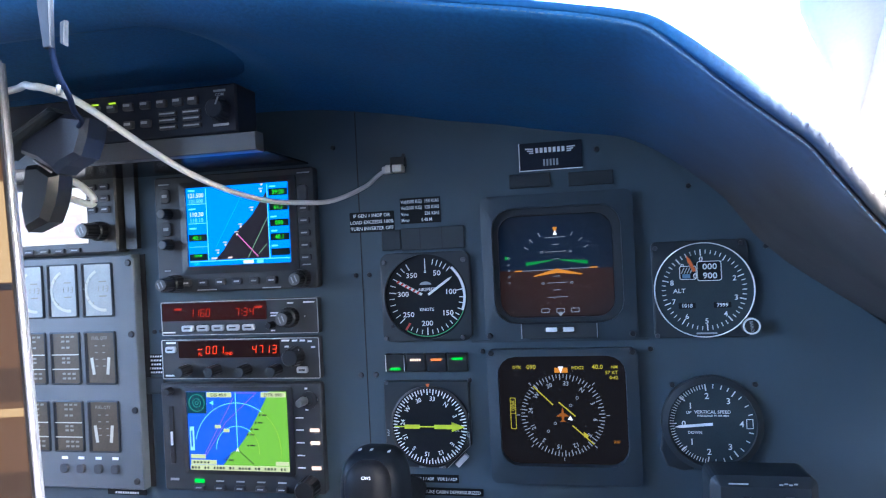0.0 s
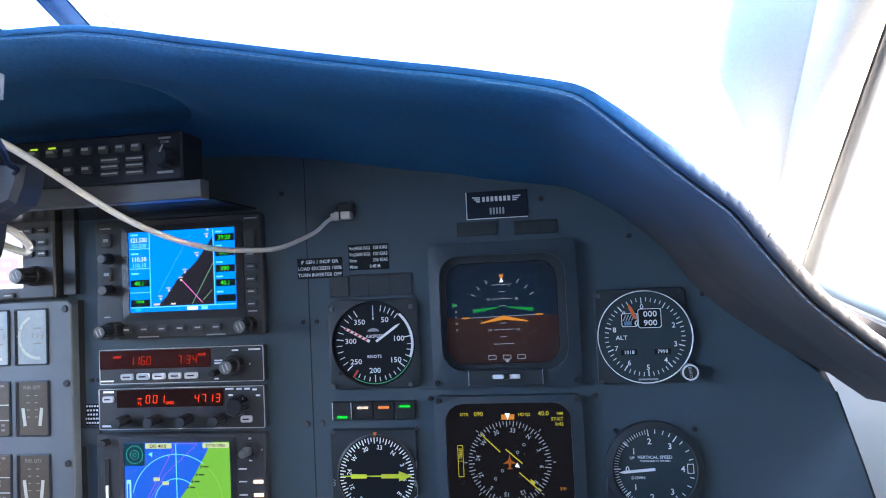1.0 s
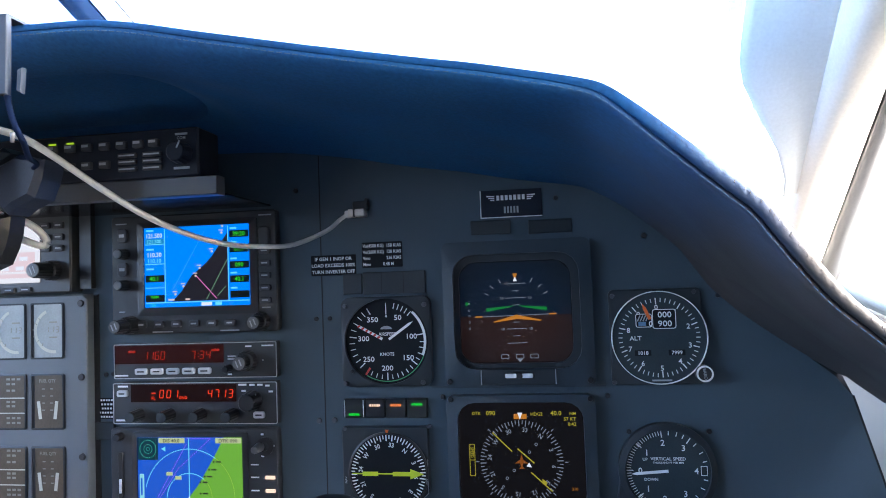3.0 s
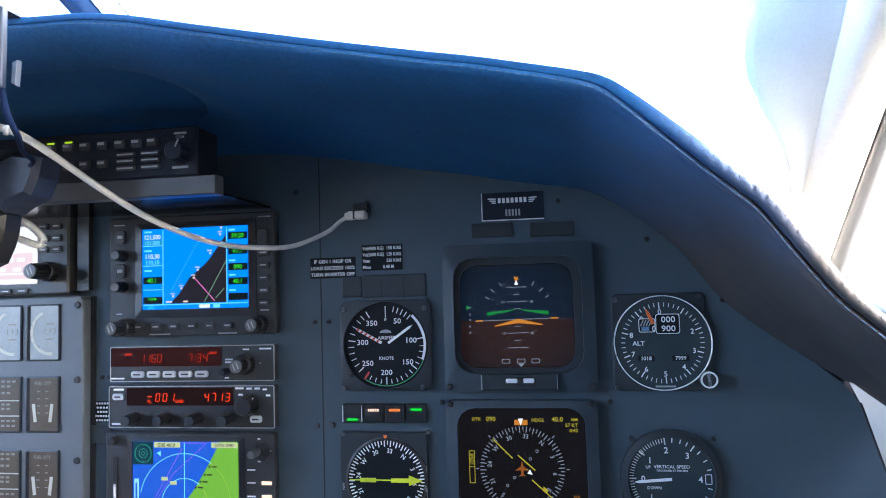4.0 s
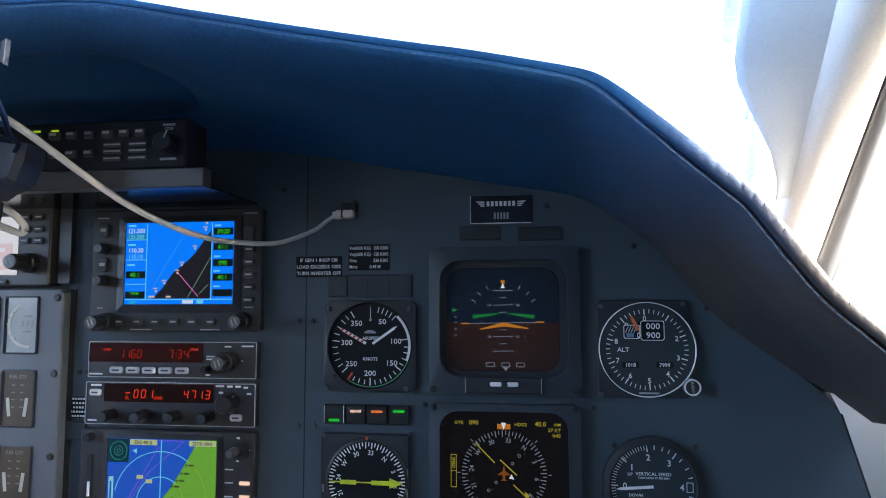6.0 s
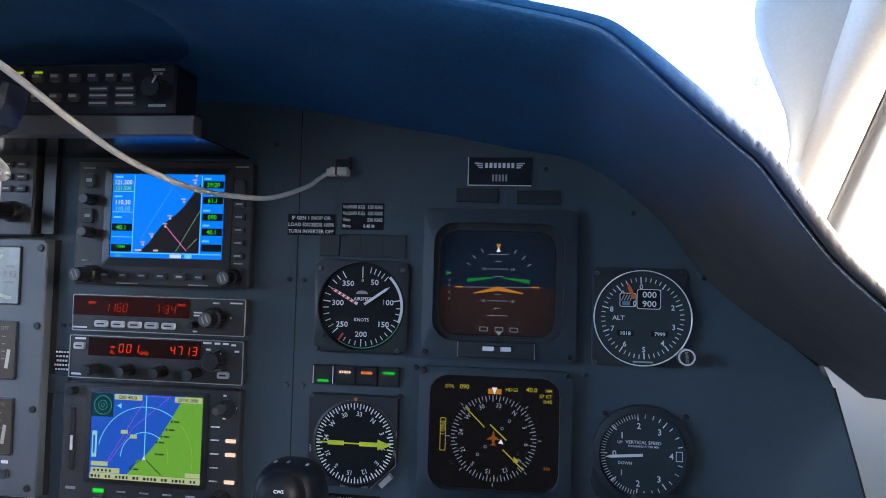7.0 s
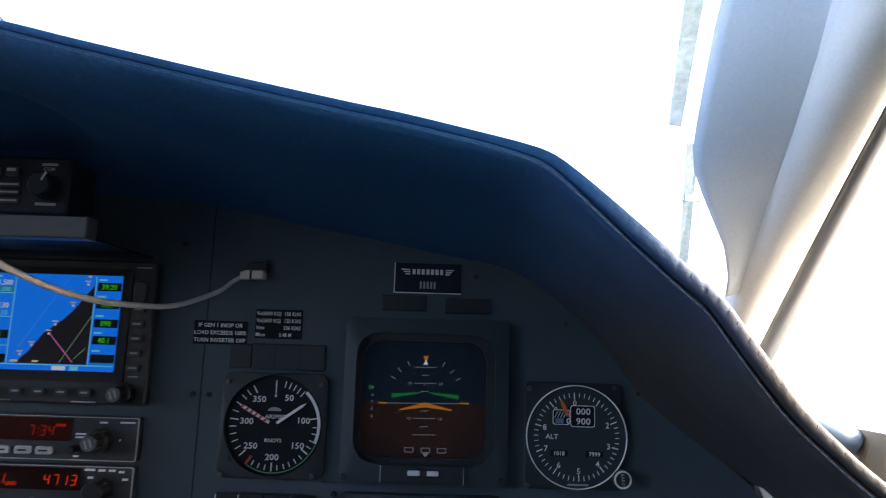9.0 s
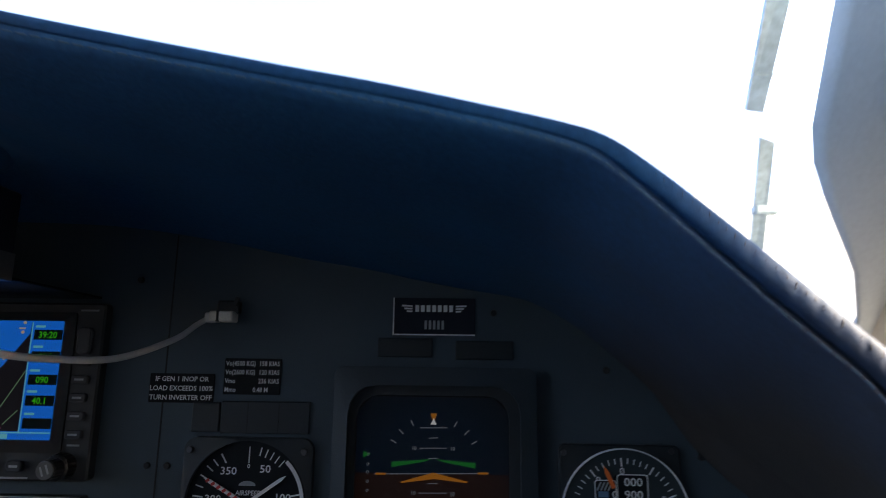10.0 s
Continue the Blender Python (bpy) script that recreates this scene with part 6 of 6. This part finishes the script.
def audio_panel():
    t = thing("audio_panel", 0, 0, 0, "black audio control panel under the glareshield", "avionics unit")
    y = 0.10
    cx, cz = -0.345, 1.1097
    part("case", prism(rr(cx, cz, 0.306, 0.0375, 0.002), 0.070, y, 0.0015), M_PLATE, t)
    xs = [-0.3140 + 0.0, -0.2985, -0.2840, -0.2690, -0.2545, -0.2405, -0.2275]
    for k, x in enumerate(xs):
        part("button", prism(rr(x, 1.1178, 0.0085, 0.0060, 0.0012), y - 0.001, y + 0.003, 0.0006), M_KEY, t)
        part("button_cap_mark", bar(x - 0.0005, 1.1188, 0.0055, 0.0020, y + 0.0028, y + 0.0033), M_INKDIM, t)
    for x in (-0.3140, -0.2985, -0.2840, -0.2690):
        part("button", prism(rr(x, 1.1035, 0.0085, 0.0060, 0.0012), y - 0.001, y + 0.003, 0.0006), M_KEY, t)
        part("button_cap_mark", bar(x - 0.0005, 1.1040, 0.0055, 0.0020, y + 0.0028, y + 0.0033), M_INKDIM, t)
    for x in (-0.2500, -0.2295):
        for z in (1.1095, 1.1045, 1.0990):
            part("rocker", prism(rr(x, z, 0.0155, 0.0036, 0.001), y - 0.001, y + 0.002, 0.0005), M_KEY, t)
            part("rocker_mark", bar(x, z, 0.0130, 0.0011, y + 0.0019, y + 0.0023), M_INKDIM, t)
    k = part("selector_knob", knob(0.0090, 0.010, 30, 0.05, 0.85, cx=-0.2055, cz=1.1085, d0=y), M_PLATE, t)
    part("pointer_mark", bar(-0.2025, 1.1135, 0.0012, 0.006, y + 0.0098, y + 0.0103, 25), M_INKDIM, k)
    bm = bar(-0.2055, 1.1235, 0.0100, 0.0016, y, y + 0.0005)
    write("COM", -0.2055, 1.1205, 0.0022, y + 0.0005, bm)
    bar(-0.2055, 1.0975, 0.0130, 0.0018, y, y + 0.0005, 0, bm)
    tagged(part("legends", bm, M_INKDIM, t), kind="stuff")
    for x in (-0.3140, -0.2985):
        part("lit_bar", bar(x - 0.0005, 1.1222, 0.0060, 0.0012, y, y + 0.0008), glow("bar_yellow_green", srgb(170, 210, 40), 1.0), t, "lit yellow-green bar")


audio_panel()


def shelf():
    t = thing("shelf_lip", 0, 0, 0, "grey lip and gloss black underside below the audio panel", "shelf")
    y = 0.1
    part("lip", prism([(-0.1775, 1.0762), (-0.1775, 1.0905), (-0.50, 1.0912), (-0.50, 1.0762)], 0.088, y, 0.001), M_SHELF, t)
    part("underside", prism([(-0.1785, 1.0770), (-0.1785, 1.0785), (-0.50, 1.0785), (-0.50, 1.0770)], 0.002, 0.0882), M_UNDER, t, "gloss black underside")


shelf()


# ---- loose things in the cockpit ----
def tablet():
    t = thing("tablet", 0, 0, 0, "thin aluminium-edged tablet standing edge on, tan screen", "tablet")
    # edge runs from top to bottom; the screen turns away to the left
    top, bot = Vector((-0.3195, -0.18, 1.138)), Vector((-0.3030, -0.18, 0.79))
    away = Vector((-0.235, -0.06, 0.0)).normalized()
    nrm = Vector((-0.06, 0.235, 0)).normalized()
    th = 0.0075
    a, b = top, bot
    w = 0.24
    body = beam(a, b, b + nrm * th, a + nrm * th, a + away * w, b + away * w, b + away * w + nrm * th, a + away * w + nrm * th)
    bmesh.ops.bevel(body, geom=list(body.edges), offset=0.0025, segments=3, affect="EDGES")
    part("body", body, M_ALU, t, "aluminium body", smooth=False)
    def quad(u0, u1, v0, v1, mat, lift, name):
        p = lambda u, v: a.lerp(b, v) + away * (w * u) - nrm * lift
        bm = bmesh.new()
        bm.faces.new([bm.verts.new(p(u, v)) for u, v in ((u0, v0), (u1, v0), (u1, v1), (u0, v1))])
        part(name, bm, mat, t)
    quad(0.012, 0.988, 0.01, 0.99, M_KNOB, 0.0006, "glass_border")
    # glowing fields stand in for the brown reflection in the glass
    quad(0.02, 0.98, 0.02, 0.98, G_TAN, 0.0010, "screen")
    quad(0.02, 0.98, 0.24, 0.435, G_SAND, 0.0014, "screen_sand_field")
    quad(0.02, 0.98, 0.437, 0.45, G_LAND, 0.0014, "screen_dark_line")
    quad(0.02, 0.98, 0.60, 0.665, G_UMBER, 0.0014, "screen_umber_field")
    quad(0.02, 0.6, 0.678, 0.694, G_SAND, 0.0016, "screen_bright_bar")
    quad(0.02, 0.98, 0.80, 0.97, G_UMBER, 0.0014, "screen_lower_field")


tablet()


def tablet_mount():
    t = thing("tablet_mount", 0, 0, 0, "blue-grey angular tablet mount clamped below the hood", "mount")
    part("clamp", prism([(-0.2783, 1.0995), (-0.2989, 1.1046), (-0.3167, 1.0975), (-0.3345, 1.0885), (-0.3365, 1.0790), (-0.3215, 1.0718), (-0.3077, 1.0625), (-0.3000, 1.0674), (-0.2867, 1.0731), (-0.2811, 1.0858)], 0.132, 0.154, 0.004), M_MOUNT, t, "blue-grey bevelled clamp plate")
    part("clamp_arm", prism([(-0.2985, 1.1040), (-0.3050, 1.1085), (-0.3500, 1.0860), (-0.3500, 1.0755), (-0.3330, 1.0850)], 0.140, 0.160, 0.003), M_BEZEL, t, "dark arm across the clamp")
    part("lower_arm", prism([(-0.3085, 1.0615), (-0.3215, 1.0710), (-0.3355, 1.0700), (-0.3420, 1.0400), (-0.3370, 1.0215), (-0.3190, 1.0280), (-0.3130, 1.0400), (-0.3100, 1.0500)], 0.134, 0.152, 0.005), M_KNOB, t, "black lower arm")
    # the joint's highlight, drawn as a thin pale tube
    part("joint_line", tube([(-0.3215, -0.1545, 1.0725), (-0.3080, -0.1545, 1.0628)], 0.0009, 8), M_KNOBCAP, t, "pale line for the highlight along the joint", smooth=True)
    strap = part("strap", prism([(-0.2042, 1.1085), (-0.2038, 1.1300), (-0.2038, 1.1505), (-0.2115, 1.1505), (-0.2115, 1.1300), (-0.2090, 1.1085)], 0.259, 0.262, 0.0006), M_STRAP, t, "pale blue-grey strap hooked over the hood edge")
    part("hook", beam((-0.2038, -0.259, 1.1488), (-0.2115, -0.259, 1.1488), (-0.2115, -0.259, 1.1505), (-0.2038, -0.259, 1.1505), (-0.2038, -0.17, 1.1490), (-0.2115, -0.17, 1.1490), (-0.2115, -0.17, 1.1505), (-0.2038, -0.17, 1.1505)), M_STRAP, strap)
    part("side_tab", prism([(-0.1952, 1.1215), (-0.1982, 1.1205), (-0.1988, 1.1100), (-0.1962, 1.1085)], 0.259, 0.262, 0.0005), M_STRAP, t, "small pale side tab")
    part("stem", tube(smooth_line([(-0.2063, -0.259, 1.112), (-0.2055, -0.259, 1.104), (-0.2035, -0.258, 1.094), (-0.2035, -0.252, 1.0855), (-0.2200, -0.23, 1.083), (-0.2500, -0.19, 1.088), (-0.2880, -0.150, 1.094)], 6), 0.0015, 12), M_CPOST, t, "dark stem", smooth=True)
    part("stem_screw", tube([(-0.2005, -0.262, 1.0885), (-0.2010, -0.262, 1.0835)], 0.0011, 10), M_KNOBCAP, t, "pale screw head", smooth=True)


tablet_mount()


def control_wheel():
    t = thing("control_wheel", 0, 0, 0, "glossy black control wheel hub and horn", "control wheel")
    gloss_black = surface("wheel_gloss_black", (0.004, 0.006, 0.009), 0.42, fine=600, coarse=40, vary=0.2, bump=0.05, spec=0.08)
    matt_black = surface("wheel_matt_black", (0.006, 0.007, 0.009), 0.55, fine=600, coarse=40, vary=0.2, bump=0.15, spec=0.1)

    def dome(name, centre, radii, mat, parent, label="", flat=1.0):
        """A moulded cap: a sphere pressed towards a box."""
        bm = bmesh.new()
        bmesh.ops.create_uvsphere(bm, u_segments=30, v_segments=20, radius=1.0)
        for v in bm.verts:
            x, y, z = (math.copysign(abs(c) ** flat, c) for c in v.co)
            v.co = Vector((x * radii[0] + centre[0], y * radii[1] + centre[1], z * radii[2] + centre[2]))
        return part(name, bm, mat, parent, label, smooth=True)

    hub = dome("hub", (-0.0896, -0.118, 0.8235), (0.0228, 0.024, 0.0355), gloss_black, t, flat=0.62)
    part("shaft", tube([(-0.0945, -0.1, 0.785), (-0.0945, 0.0, 0.785)], 0.011, 20), M_KNOB, t, smooth=True)
    dome("button", (-0.0860, -0.146, 0.8400), (0.0150, 0.0135, 0.0190), matt_black, t, "domed black button", flat=0.8)
    part("button_caption", write("CWS", -0.0825, 0.8525, 0.0020, 0.1594), M_INK, t)
    bm = bmesh.new()
    for x, z in ((-0.0985, 0.8588), (-0.0900, 0.8590), (-0.0775, 0.8580)):
        bar(x, z, 0.0016, 0.0006, 0.1215, 0.1250, 0, bm)
    tagged(part("hub_marks", bm, M_INKDIM, hub), kind="stuff")
    part("yoke_arm", tube(smooth_line([(-0.0945, -0.105, 0.785), (-0.04, -0.1, 0.728), (0.06, -0.09, 0.722), (0.14, -0.085, 0.745), (0.168, -0.08, 0.80)], 6), 0.014, 14), M_KNOB, t, smooth=True)
    grip = part("grip_head", prism(rr(0.1725, 0.8060, 0.069, 0.046, 0.006), 0.045, 0.078, 0.006), M_BEZEL, t, "square black grip head")
    bm = bar(0.1555, 0.8252, 0.0125, 0.0010, 0.0778, 0.0782)
    for k in range(4):
        bar(0.1825 + k * 0.003, 0.8252 + 0.0006 * (k % 2), 0.0022, 0.0010, 0.0778, 0.0782, 0, bm)
    tagged(part("grip_marks", bm, M_INKDIM, grip), kind="stuff")
    part("grip_switch", knob(0.0055, 0.006, 20, 0.05, 0.9, cx=0.1605, cz=0.8115, d0=0.078), M_KNOB, grip)
    part("grip_trim_switch", knob(0.0070, 0.007, 20, 0.05, 0.9, cx=0.1875, cz=0.8105, d0=0.078), M_KNOB, grip)


control_wheel()


def wiper():
    t = thing("wiper", -0.004, 0.0147, -0.004, "pale grey windshield wiper blade and arm outside", "wiper")
    def strip(q, name, th=0.003):
        a, b, c, d = [Vector(p) for p in q]
        off = Vector((0.1, 0.8, 0.55)).normalized() * th
        part(name, beam(a, b, b + off, a + off, d, c, c + off, d + off), M_WIPER, t)
    strip(((0.181, -0.13, 1.150), (0.188, -0.13, 1.149), (0.1625, -0.254, 1.215), (0.1525, -0.254, 1.215)), "blade")
    strip(((0.233, 0.0, 1.088), (0.240, 0.0, 1.086), (0.222, -0.071, 1.158), (0.214, -0.073, 1.160)), "arm")
    part("arm_joint", block(0.2215, 0.2345, -0.045, -0.038, 1.1265, 1.1315, 0.0008), M_WIPER, t)
    for z in (1.158, 1.176, 1.197):
        f = (z - 1.15) / 0.065
        part("blade_clip", block(0.1808 - 0.0285 * f, 0.1884 - 0.0255 * f, -0.132 - 0.124 * f, -0.128 - 0.124 * f, z, z + 0.0014, 0.0003), M_WIPER, t)


wiper()
